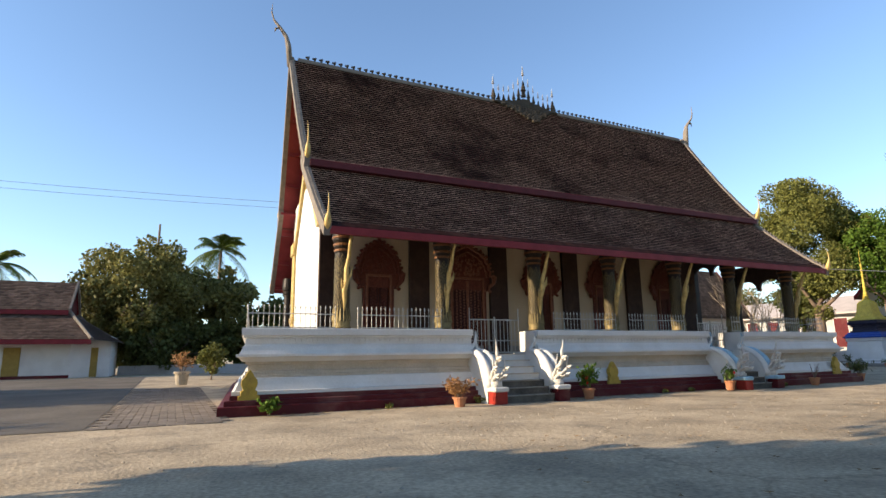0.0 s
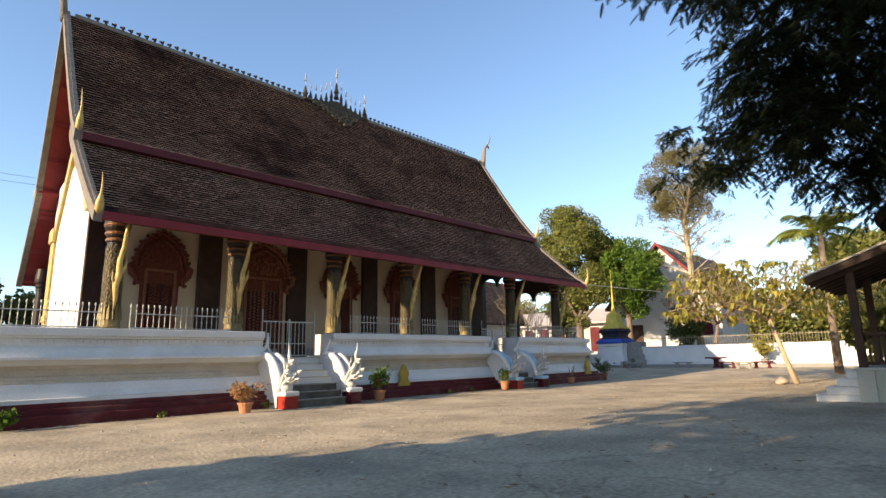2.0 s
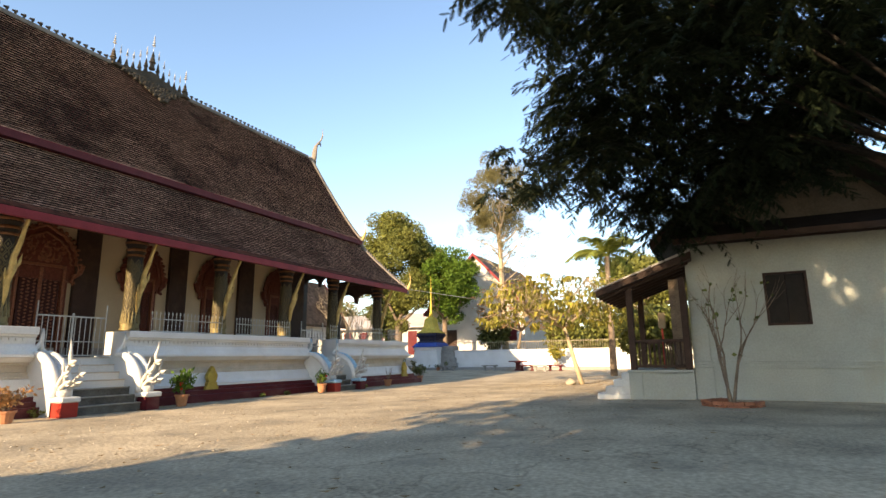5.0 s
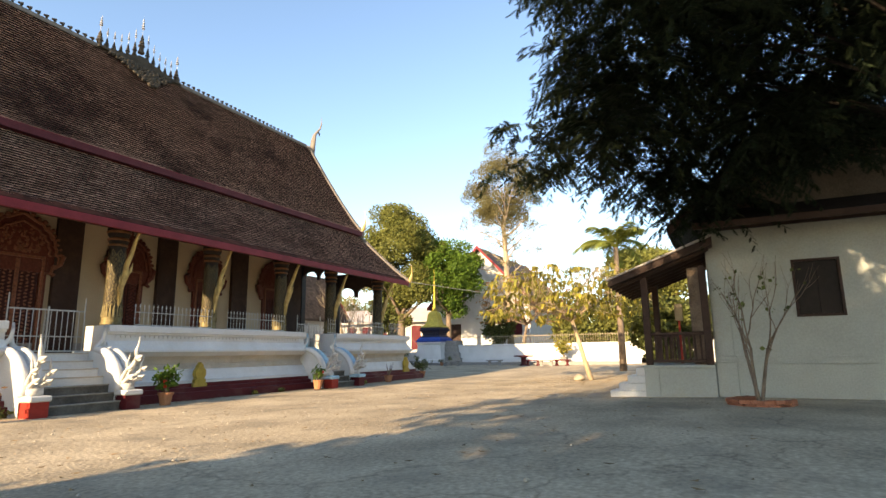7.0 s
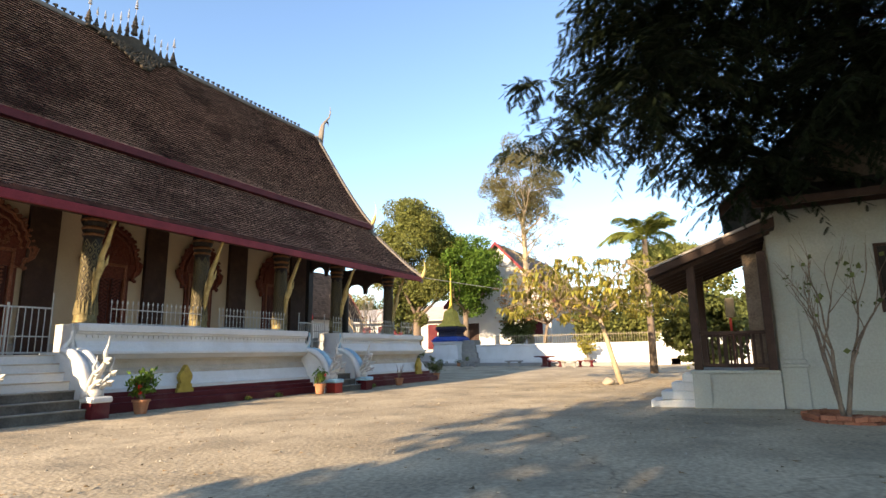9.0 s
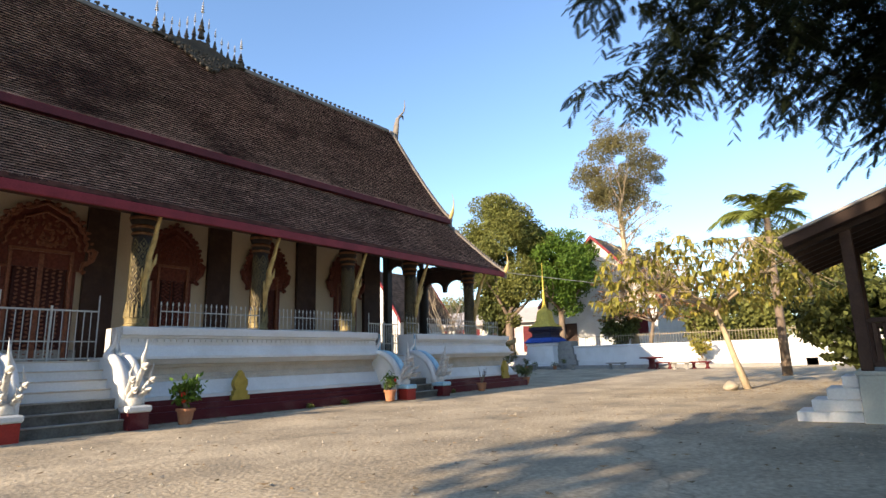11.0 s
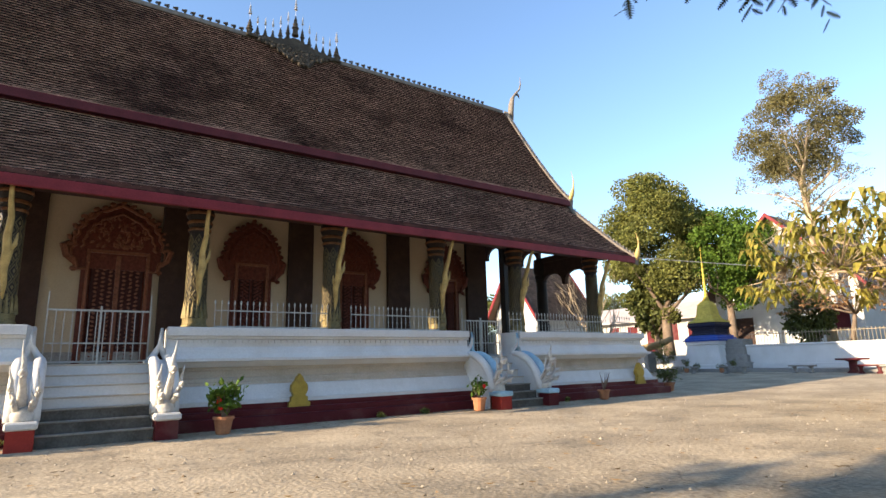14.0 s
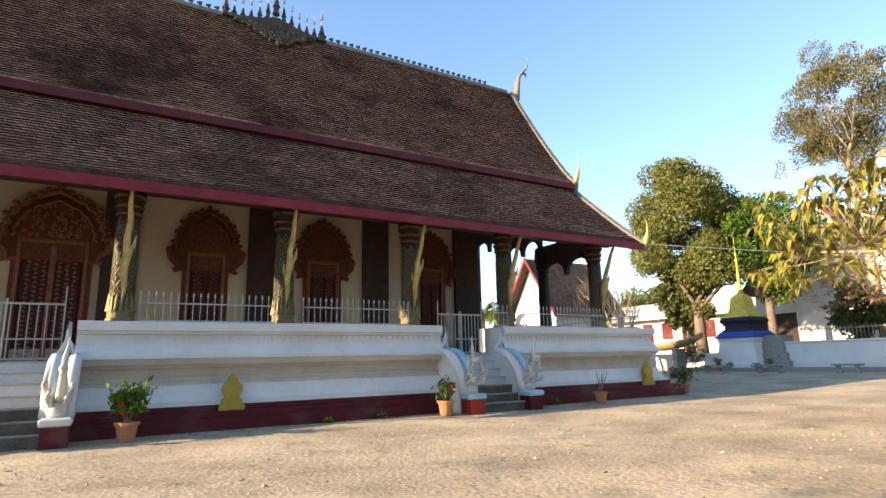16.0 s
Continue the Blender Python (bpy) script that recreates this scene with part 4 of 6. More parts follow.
def palm(place, h, fr, seed, label="coconut palm with arching fronds", fronds=18, mat_leaf=None, rise=-0.2):
    rng = random.Random(seed)
    x, y, z = place
    t = thing("palm_tree", place, label, "palm tree")
    bm = bmesh.new()
    tube(bm, [(x, y, z - 0.2), (x + 0.1, y, z + h * 0.5), (x + 0.25, y, z + h)], [0.22, 0.17, 0.14], 9)
    part("trunk", bm, M_BARK, t, smooth=True)
    for i in range(fronds):
        a = 2 * math.pi * i / fronds + rng.uniform(-0.2, 0.2)
        el = rng.uniform(rise, 1.3)
        L = fr * rng.uniform(0.8, 1.1)
        bm = bmesh.new()
        pts = []
        for j in range(9):
            u = j / 8
            r = L * u * math.cos(el) * (1 - 0.12 * u) + 0.15 * u * L
            pts.append(Vector((x + 0.25 + r * math.cos(a), y + r * math.sin(a), z + h + L * (math.sin(el) * u - 0.75 * u * u * (1.1 - 0.4 * math.sin(el))))))
        tube(bm, pts, [0.035 * (1 - 0.8 * j / 8) for j in range(9)], 4)
        side = Vector((-math.sin(a), math.cos(a), 0))
        for j in range(34):
            u = 0.12 + 0.88 * j / 33
            k = min(7, int(u * 8))
            p = pts[k].lerp(pts[k + 1], u * 8 - k)
            dirn = (pts[k + 1] - pts[k]).normalized()
            ll = L * 0.26 * math.sin(math.pi * (0.12 + 0.8 * u)) + 0.08
            for s in (-1, 1):
                tip = p + side * s * ll * 0.75 + dirn * ll * 0.5 + Vector((0, 0, -ll * rng.uniform(0.25, 0.6)))
                w = dirn * 0.035 * fr / 2.5
                v = [bm.verts.new(q) for q in (p - w, p + w, p.lerp(tip, 0.6) + w * 0.8, tip)]
                bm.faces.new(v)
        part("frond", bm, mat_leaf or M_LEAF_PALM, t)
    return t


def bare_tree(place, h, seed, label, bark=None, levels=4, r=0.09, spread=0.6, name="bare_tree", stems=3, lean=0.35):
    rng = random.Random(seed)
    t = thing(name, place, label, "tree")
    bm = bmesh.new()
    ends = []
    for k in range(stems):
        a = 2 * math.pi * k / stems + rng.uniform(-0.5, 0.5)
        limbs(bm, (place[0], place[1], place[2] - 0.1), (math.cos(a) * lean, math.sin(a) * lean, 1), h * 0.4, r, levels, rng, ends, spread, 6, 0.5)
    part("branchwork", bm, bark or M_BARK, t, smooth=True)
    return t, ends


def potted_plant(place, h, leaf_mat, label, seed, flowers=0, pot_r=0.2, pot_h=0.32, count=260, dense=1.0, pot_mat=None, leaf=0.13, bare=False):
    rng = random.Random(seed)
    x, y, z = place
    t = thing("potted_plant", place, label, "potted plant", "pots along the temple")
    bm = bmesh.new()
    lathe(bm, ((pot_r * 0.66, 0), (pot_r * 0.72, 0.02), (pot_r * 0.95, pot_h * 0.82), (pot_r * 1.1, pot_h * 0.84), (pot_r * 1.1, pot_h), (pot_r * 0.92, pot_h), (pot_r * 0.88, pot_h * 0.88)), 0, 0, 14)
    bmesh.ops.translate(bm, verts=bm.verts, vec=(x, y, z))
    part("pot", bm, pot_mat or M_TERRA, t)
    bm = bmesh.new()
    tips = []
    for i in range(9 if not bare else 7):
        a = rng.uniform(0, 6.28)
        sp = rng.uniform(0.1, 0.9) * pot_r * 1.5 * dense
        hh = h * rng.uniform(0.6, 1.0)
        p = [(x, y, z + pot_h * 0.8), (x + 0.5 * sp * math.cos(a), y + 0.5 * sp * math.sin(a), z + pot_h + hh * 0.45), (x + sp * math.cos(a), y + sp * math.sin(a), z + pot_h + hh)]
        tube(bm, p, [0.018, 0.013, 0.006], 5)
        tips += [p[1], p[2], tuple((Vector(p[1]) + Vector(p[2])) / 2)]
    part("stems", bm, M_BARK, t)
    if not bare:
        leaf_cloud("foliage", [(p, (0.16 * dense, 0.16 * dense, 0.13)) for p in tips], count, leaf, leaf_mat, t, seed, (1.0, 0.22), -0.3)
    for i in range(flowers):
        p = rng.choice(tips)
        bm = bmesh.new()
        for k in range(5):
            a = k * 1.257
            bmesh.ops.create_icosphere(bm, subdivisions=1, radius=1, matrix=Matrix.LocRotScale((p[0] + 0.035 * math.cos(a), p[1] - 0.10, p[2] + 0.035 * math.sin(a)), None, (0.03, 0.015, 0.03)))
        part("flower", bm, M_FLOWER, t)
    return t


# ---- hut beside the courtyard ----
def build_hut():
    hut = thing("hut", (21, -3, 0.15), "pale plastered monks' hut with porch and dark shuttered window", "house")
    hx, y0, y1 = 17.9, -4.7, 1.0
    zt = 4.52
    win = (-1.93, -0.98, 2.2, 3.56)
    bm = boxes((hx, hx + 0.25, win[1], y1, 0, zt), (hx, hx + 0.25, y0, win[0], 0, zt), (hx, hx + 0.25, win[0], win[1], 0, win[2]), (hx, hx + 0.25, win[0], win[1], win[3], zt))
    part("wall", bm, M_HUT, hut, "pale plaster front wall with rain stains")
    part("gable_wall", prism(bmesh.new(), [(y0 - 0.0, zt + 0.004), (y1, zt + 0.004), (-1.85, 7.75)], "x", hx + 0.002, hx + 0.25), M_GABLE, hut, "brown gable wall with deep shade put into its colour")
    part("wall", boxes((hx + 0.25, hx + 8, y1 - 0.25, y1, 0, zt)), M_HUT, hut)
    part("wall", boxes((hx + 0.25, hx + 8, y0, y0 + 0.25, 0, zt)), M_HUT, hut)
    part("wall", boxes((hx + 7.75, hx + 8, y0 + 0.25, y1 - 0.25, 0, zt)), M_HUT, hut)
    for bx, za, zb in ((0.06, 0.0, 1.02), (0.10, 1.02, 1.09), (0.075, 1.09, 1.16), (0.09, 1.16, 1.21)):
        part("plinth_band", boxes((hx - bx, hx + 0.002, y0, y1 - 0.01, za, zb), bevel=0.006), M_HUT, hut)
    sh = part("window", boxes((hx + 0.04, hx + 0.1, win[0], win[1], win[2], win[3])), M_SHUTTER, hut, "closed near-black wooden shutter")
    part("frame", boxes((hx - 0.02, hx + 0.05, win[0] - 0.04, win[0] + 0.02, win[2] - 0.04, win[3] + 0.04), (hx - 0.02, hx + 0.05, win[1] - 0.02, win[1] + 0.04, win[2] - 0.04, win[3] + 0.04),
                        (hx - 0.02, hx + 0.05, win[0] + 0.02, win[1] - 0.02, win[3] - 0.02, win[3] + 0.04), (hx - 0.02, hx + 0.05, win[0] + 0.02, win[1] - 0.02, win[2] - 0.04, win[2] + 0.02)), M_WOODDARK, sh)
    part("leaf", boxes((hx + 0.015, hx + 0.045, win[0] + 0.03, (win[0] + win[1]) / 2 - 0.004, win[2] + 0.03, win[3] - 0.03), bevel=0.006), M_SHUTTER, sh)
    part("leaf", boxes((hx + 0.015, hx + 0.045, (win[0] + win[1]) / 2 + 0.004, win[1] - 0.03, win[2] + 0.03, win[3] - 0.03), bevel=0.006), M_SHUTTER, sh)
    # main roof, gable towards the courtyard
    for s in (1, -1):
        ey = -1.85 + s * 3.7
        part("roof", prism(bmesh.new(), [(-1.85, 8.15), (ey, 4.62), (ey, 4.45), (-1.85, 7.96)], "x", hx - 0.65, hx + 8.6), M_HUTROOF, hut, "tiled gable roof with deep shade put into its dark colour")
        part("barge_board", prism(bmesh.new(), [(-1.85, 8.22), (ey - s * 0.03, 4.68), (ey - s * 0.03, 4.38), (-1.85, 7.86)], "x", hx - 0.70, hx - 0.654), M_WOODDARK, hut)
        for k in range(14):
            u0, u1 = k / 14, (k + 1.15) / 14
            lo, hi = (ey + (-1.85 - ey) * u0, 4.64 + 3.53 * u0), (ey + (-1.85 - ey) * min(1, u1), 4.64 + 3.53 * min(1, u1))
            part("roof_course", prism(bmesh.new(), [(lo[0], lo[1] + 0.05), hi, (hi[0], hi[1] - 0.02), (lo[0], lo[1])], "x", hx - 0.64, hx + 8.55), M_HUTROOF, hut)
    part("roof_tie", boxes((hx - 0.10, hx - 0.003, y0, y1, 4.52, 4.66)), M_WOODDARK, hut)
    # pent roof across the foot of the gable
    for i in range(4):
        a, c = i / 4, (i + 1) / 4
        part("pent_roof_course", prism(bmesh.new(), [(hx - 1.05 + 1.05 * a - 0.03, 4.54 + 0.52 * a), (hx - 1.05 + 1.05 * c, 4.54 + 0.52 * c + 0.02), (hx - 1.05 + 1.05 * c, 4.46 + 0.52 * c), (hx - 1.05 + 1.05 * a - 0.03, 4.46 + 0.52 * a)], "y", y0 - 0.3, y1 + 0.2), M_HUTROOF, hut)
    part("eave_board", boxes((hx - 1.14, hx - 1.085, y0 - 0.3, y1 + 0.2, 4.40, 4.56)), M_WOODDARK, hut)
    # corner pilaster with a wider foot and cap mouldings
    part("corner_pilaster", boxes((hx - 0.05, hx + 0.004, y1 - 0.46, y1 - 0.012, 1.22, 4.5), (hx - 0.13, hx + 0.003, y1 - 0.50, y1 - 0.008, 0.0, 1.06), (hx - 0.17, hx + 0.002, y1 - 0.54, y1 - 0.004, 1.06, 1.13), (hx - 0.12, hx + 0.001, y1 - 0.50, y1 - 0.006, 1.13, 1.22), bevel=0.012), M_HUT, hut)
    # porch at the side
    py0, py1, pz = 1.0, 2.72, 1.0
    px0, px1 = 17.62, 20.6
    part("porch_base", boxes((px0, px1, py0 + 0.004, py1, 0, pz - 0.08)), M_HUT, hut)
    part("porch_base_coping", boxes((px0 - 0.05, px1, py0 + 0.006, py1 + 0.06, pz - 0.08, pz), bevel=0.015), M_HUT, hut)
    part("porch_buttress", boxes((px0 - 0.06, px0 + 0.3, py1 - 0.34, py1 + 0.02, 0, pz - 0.08)), M_HUT, hut)
    for xx, yy in ((px0 + 0.12, py1 - 0.12), (px1 - 0.12, py1 - 0.12), (px0 + 0.1, py0 + 0.12)):
        part("porch_post", boxes((xx - 0.09, xx + 0.09, yy - 0.09, yy + 0.09, pz, 3.6), bevel=0.012), M_WOODDARK, hut)
    part("porch_rail", boxes((px0 + 0.06, px0 + 0.16, py0 + 0.2, py1 - 0.2, pz + 0.78, pz + 0.86), (px0 + 0.07, px0 + 0.15, py0 + 0.2, py1 - 0.2, pz + 0.06, pz + 0.14), bevel=0.01), M_WOODDARK, hut)
    for i in range(9):
        yy = py0 + 0.3 + (py1 - py0 - 0.6) * i / 8
        part("baluster", boxes((px0 + 0.09, px0 + 0.13, yy - 0.025, yy + 0.025, pz + 0.14, pz + 0.78)), M_WOODDARK, hut)
    part("porch_rail", boxes((px1 - 0.16, px1 - 0.06, py0 + 0.2, py1 - 0.2, pz + 0.78, pz + 0.86), bevel=0.01), M_WOODDARK, hut)
    for i in range(9):
        yy = py0 + 0.3 + (py1 - py0 - 0.6) * i / 8
        part("baluster", boxes((px1 - 0.13, px1 - 0.09, yy - 0.025, yy + 0.025, pz, pz + 0.78)), M_WOODDARK, hut)
    bm = bmesh.new()
    prism(bm, [(0.8, 4.30), (3.5, 3.30), (3.5, 3.14), (0.8, 4.08)], "x", hx - 0.55, hx + 3.6)
    part("porch_roof", bm, M_WOODDARK, hut)
    bm = bmesh.new()
    prism(bm, [(0.8, 4.36), (3.55, 3.345), (3.55, 3.30), (0.8, 4.305)], "x", hx - 0.6, hx + 3.65)
    part("porch_roof_sheet", bm, M_PALEROOF, hut, "pale grey roof sheet over the porch")
    for i in range(7):
        xx = hx - 0.3 + i * 0.6
        part("rafter", prism(bmesh.new(), [(0.9, 4.07), (3.45, 3.13), (3.45, 3.05), (0.9, 3.97)], "x", xx, xx + 0.07), M_WOODDARK, hut)
    part("bamboo_blind", boxes((px0 + 0.35, px0 + 0.4, py0 + 0.02, py0 + 0.5, pz, 3.6)), M_BARK, hut)
    st = thing("porch_steps", (18.3, 3.3, 0.15), "chipped white porch steps", "stairs")
    for i in range(4):
        part("step", boxes((17.72, 18.6, 2.74 + 0.0, 2.74 + 0.24 * (4 - i), 0.12 + i * 0.2, 0.12 + (i + 1) * 0.2), bevel=0.02), M_WHITE, st)
    sp = thing("spirit_post", (19.6, 1.9, pz), "red post with pale lantern box on the porch", "post")
    part("post", boxes((19.57, 19.63, 1.87, 1.93, pz, 2.6)), M_BRIGHTRED, sp)
    part("lantern_box", boxes((19.5, 19.7, 1.78, 2.0, 2.25, 2.75), bevel=0.02), M_CREAM, sp)
    # shrub in a brick ring at the wall
    sh, ends = bare_tree((15.9, 0.15, 0.17), 3.4, 11, "nearly leafless frangipani shrub before the pale wall", M_BARK, 3, 0.045, 0.55, "bare_shrub", 3, 0.32)
    leaf_cloud("leaves", [(tuple(e[0]), (0.12, 0.12, 0.10)) for e in ends[::4]], 60, 0.10, M_LEAF_DEEP, sh, 4)
    ring = thing("brick_ring", (15.9, 0.15, 0.17), "broken ring of old red bricks round the shrub", "edging")
    rng = random.Random(5)
    bm = boxes((-0.11, 0.11, -0.055, 0.055, -0.04, 0.04), bevel=0.008)
    me = bpy.data.meshes.new("brick")
    bm.to_mesh(me)
    bm.free()
    me.materials.append(M_BRICK)
    for lay in range(2):
        for i in range(18 - lay * 5):
            a = 2 * math.pi * (i + 0.5 * lay) / 18
            o = new("brick", me)
            o.parent = ring
            o.matrix_basis = Matrix.LocRotScale((0.62 * math.cos(a), 0.62 * math.sin(a), 0.03 + lay * 0.08), Euler((rng.uniform(-0.15, 0.15), rng.uniform(-0.15, 0.15), a + 1.57 + rng.uniform(-0.3, 0.3))), None)


# ---- stupa, walls and benches at the end of the courtyard ----
def build_stupa():
    st = thing("stupa", (48.6, 25.15, 0.3), "small white stupa with blue tiers and gilded bell", "stupa")
    cx, cy = 48.6, 25.15
    def tier(rows, name, m, lab=""):
        bm = bmesh.new()
        lathe(bm, rows, cx, cy, 4, True)
        return part(name, bm, m, st, lab)
    tier(((1.6, 0.2), (1.6, 0.55), (1.45, 0.6), (1.45, 0.78), (1.36, 0.82), (1.16, 2.15), (1.24, 2.2), (1.24, 2.42)), "base", M_WHITE, "whitewashed square base")
    tier(((1.34, 2.42), (1.36, 2.52), (1.24, 2.56), (1.22, 2.68), (1.12, 2.72), (1.10, 2.84)), "blue_tier", M_BLUEDEEP, "bright blue stepped tier")
    tier(((1.0, 2.84), (0.96, 2.95), (0.86, 2.98), (0.84, 3.22), (0.92, 3.25), (0.92, 3.36), (1.0, 3.40), (1.06, 3.5), (1.06, 3.6), (1.0, 3.64), (1.0, 3.75)), "dark_tier", M_NAVY)
    tier(((1.02, 3.75), (1.0, 3.84), (0.84, 3.90), (0.66, 4.06), (0.56, 4.32), (0.50, 4.75), (0.46, 5.05), (0.34, 5.22), (0.16, 5.36)), "bell", M_STUPAGOLD, "gilded square bell with a flaring foot")
    bm = bmesh.new()
    lathe(bm, ((0.20, 5.34), (0.25, 5.42), (0.16, 5.5), (0.20, 5.58), (0.12, 5.72), (0.15, 5.8), (0.09, 6.0), (0.10, 6.3), (0.06, 7.2), (0.11, 7.26), (0.05, 7.34), (0.09, 7.7), (0.03, 7.8), (0.07, 8.1), (0.02, 8.2), (0.015, 9.3)), cx, cy, 10)
    part("spire", bm, M_STUPAGOLD, st)
    bm = bmesh.new()
    lathe(bm, ((1.2, 0.2), (1.2, 0.9), (1.0, 0.95), (1.0, 1.4), (0.82, 1.45), (0.82, 1.9), (0.65, 1.95), (0.65, 2.5)), cx + 0.4, cy - 1.75, 4, True)
    part("side_tier", bm, M_STONE, st, "grey weathered stepped side block")


def build_end_wall():
    w = thing("boundary_wall", (48.6, 10, 0.25), "long low whitewashed boundary wall", "wall", kind="structure")
    part("wall", boxes((48.4, 48.75, -2, 22.6, 0, 1.95)), M_WHITE, w)
    part("coping", boxes((48.33, 48.82, -2, 22.6, 1.95, 2.08), bevel=0.03), M_WHITE, w)
    part("plinth", boxes((48.2, 48.4, -2, 22.4, 0, 0.85), bevel=0.02), M_WHITE, w)
    part("wall", boxes((49.2, 49.6, 27.2, 42, 0, 1.5), bevel=0.05), M_WHITE, w)
    for y in (3.2, 6.4):
        g = thing("gate_pillar", (48.5, y, 0.2), "white gate pillar with a gilded bud", "pillar", "gate pillars")
        part("shaft", boxes((48.2, 48.9, y - 0.35, y + 0.35, 0, 2.3), (48.1, 49.0, y - 0.45, y + 0.45, 2.3, 2.5), bevel=0.03), M_WHITE, g)
        bm = bmesh.new()
        lathe(bm, ((0.25, 2.5), (0.3, 2.7), (0.2, 3.0), (0.03, 3.4)), 48.55, y, 10)
        part("bud", bm, M_GOLDPAINT, g)
    terrace = boxes((49.0, 75, -10, 26, 0, 1.75))
    tagged(part("terrace_bank", terrace, M_TERR), "raised terrace with dry grass behind the wall", "bank", kind="structure")
    f = thing("fence", (49.4, 12, 1.75), "thin pale iron fence on the terrace edge", "fence")
    part("rail", boxes((49.38, 49.42, -2, 23, 2.05, 2.09), (49.38, 49.42, -2, 23, 2.75, 2.79)), M_FENCE, f)
    bm = boxes((-0.012, 0.012, -0.012, 0.012, 0, 1.15))
    me = bpy.data.meshes.new("picket")
    bm.to_mesh(me)
    bm.free()
    me.materials.append(M_FENCE)
    for i in range(125):
        o = new("picket", me)
        o.parent = f
        o.location = (0, -14 + i * 0.2, 0)
    ledge = part("stone_ledge", boxes((46.9, 48.2, 8, 30, 0.1, 0.55), bevel=0.04), M_STONE)
    tagged(ledge, "low grey stone ledge along the wall", "ledge", kind="structure")


def build_boat():
    b = thing("wooden_boat", (46.6, 30.5, 0.5), "long tan wooden boat hull resting on blocks", "boat")
    bm = bmesh.new()
    n = 16
    rings = []
    for i in range(n + 1):
        u = i / n * 2 - 1
        w = 0.62 * (1 - abs(u) ** 2.4) + 0.04
        y = 30.5 + u * 3.6
        lift = 0.65 * abs(u) ** 2.5
        rings.append([bm.verts.new((46.6 + w * math.cos(a), y, 2.25 + lift + 0.55 * math.sin(a) * (1 - 0.3 * abs(u)))) for a in (math.pi + math.pi * k / 8 for k in range(9))])
    for p, q in zip(rings, rings[1:]):
        for k in range(8):
            bm.faces.new((p[k], p[k + 1], q[k + 1], q[k]))
        bm.faces.new((p[8], p[0], q[0], q[8]))
    part("hull", bm, M_BOAT, b, smooth=True)
    for y in (28.9, 32.1):
        part("block", boxes((46.1, 47.1, y - 0.2, y + 0.2, 0.3, 1.85), bevel=0.03), M_STONE, b)


def bench(x, y, z, L, m, label, back=False, name="bench"):
    b = thing(name, (x, y, z), label, "bench", "garden seats")
    part("seat", boxes((x - 0.22, x + 0.22, y - L / 2, y + L / 2, z + 0.38, z + 0.47), bevel=0.02), m, b)
    for s in (-1, 1):
        bm = bmesh.new()
        lathe(bm, ((0.16, z - 0.05), (0.16, z + 0.06), (0.09, z + 0.12), (0.09, z + 0.28), (0.15, z + 0.38)), x, y + s * L * 0.32, 8)
        part("leg", bm, m, b)
    return b


def build_seats():
    for i, (x, y, L, m, lab) in enumerate(((44.2, 24.6, 1.8, M_STONE, "grey weathered cement garden bench"), (44.6, 21.5, 1.8, M_STONE, "grey weathered cement garden bench"), (45.5, 18.0, 1.4, M_STONE, "grey weathered cement garden bench"),
                                           (45.2, 14.6, 1.3, M_MAROON, "dark red cement garden bench"), (45.0, 12.2, 1.3, M_MAROON, "dark red cement garden bench"), (44.2, 13.2, 1.2, M_STONE, "grey weathered cement garden bench"))):
        bench(x, y, ground_z(x, y), L, m, lab)
    x, y = 45.9, 15.6
    z = ground_z(x, y)
    t = thing("round_table", (x, y, z), "dark red cement garden table", "table")
    bm = bmesh.new()
    lathe(bm, ((0.75, z + 0.70), (0.80, z + 0.72), (0.80, z + 0.78), (0.76, z + 0.80)), x, y, 16)
    part("tabletop", bm, M_MAROON, t)
    bm = bmesh.new()
    lathe(bm, ((0.35, z - 0.05), (0.32, z + 0.05), (0.2, z + 0.15), (0.2, z + 0.6), (0.4, z + 0.70)), x, y, 12)
    part("pedestal", bm, M_MAROON, t)


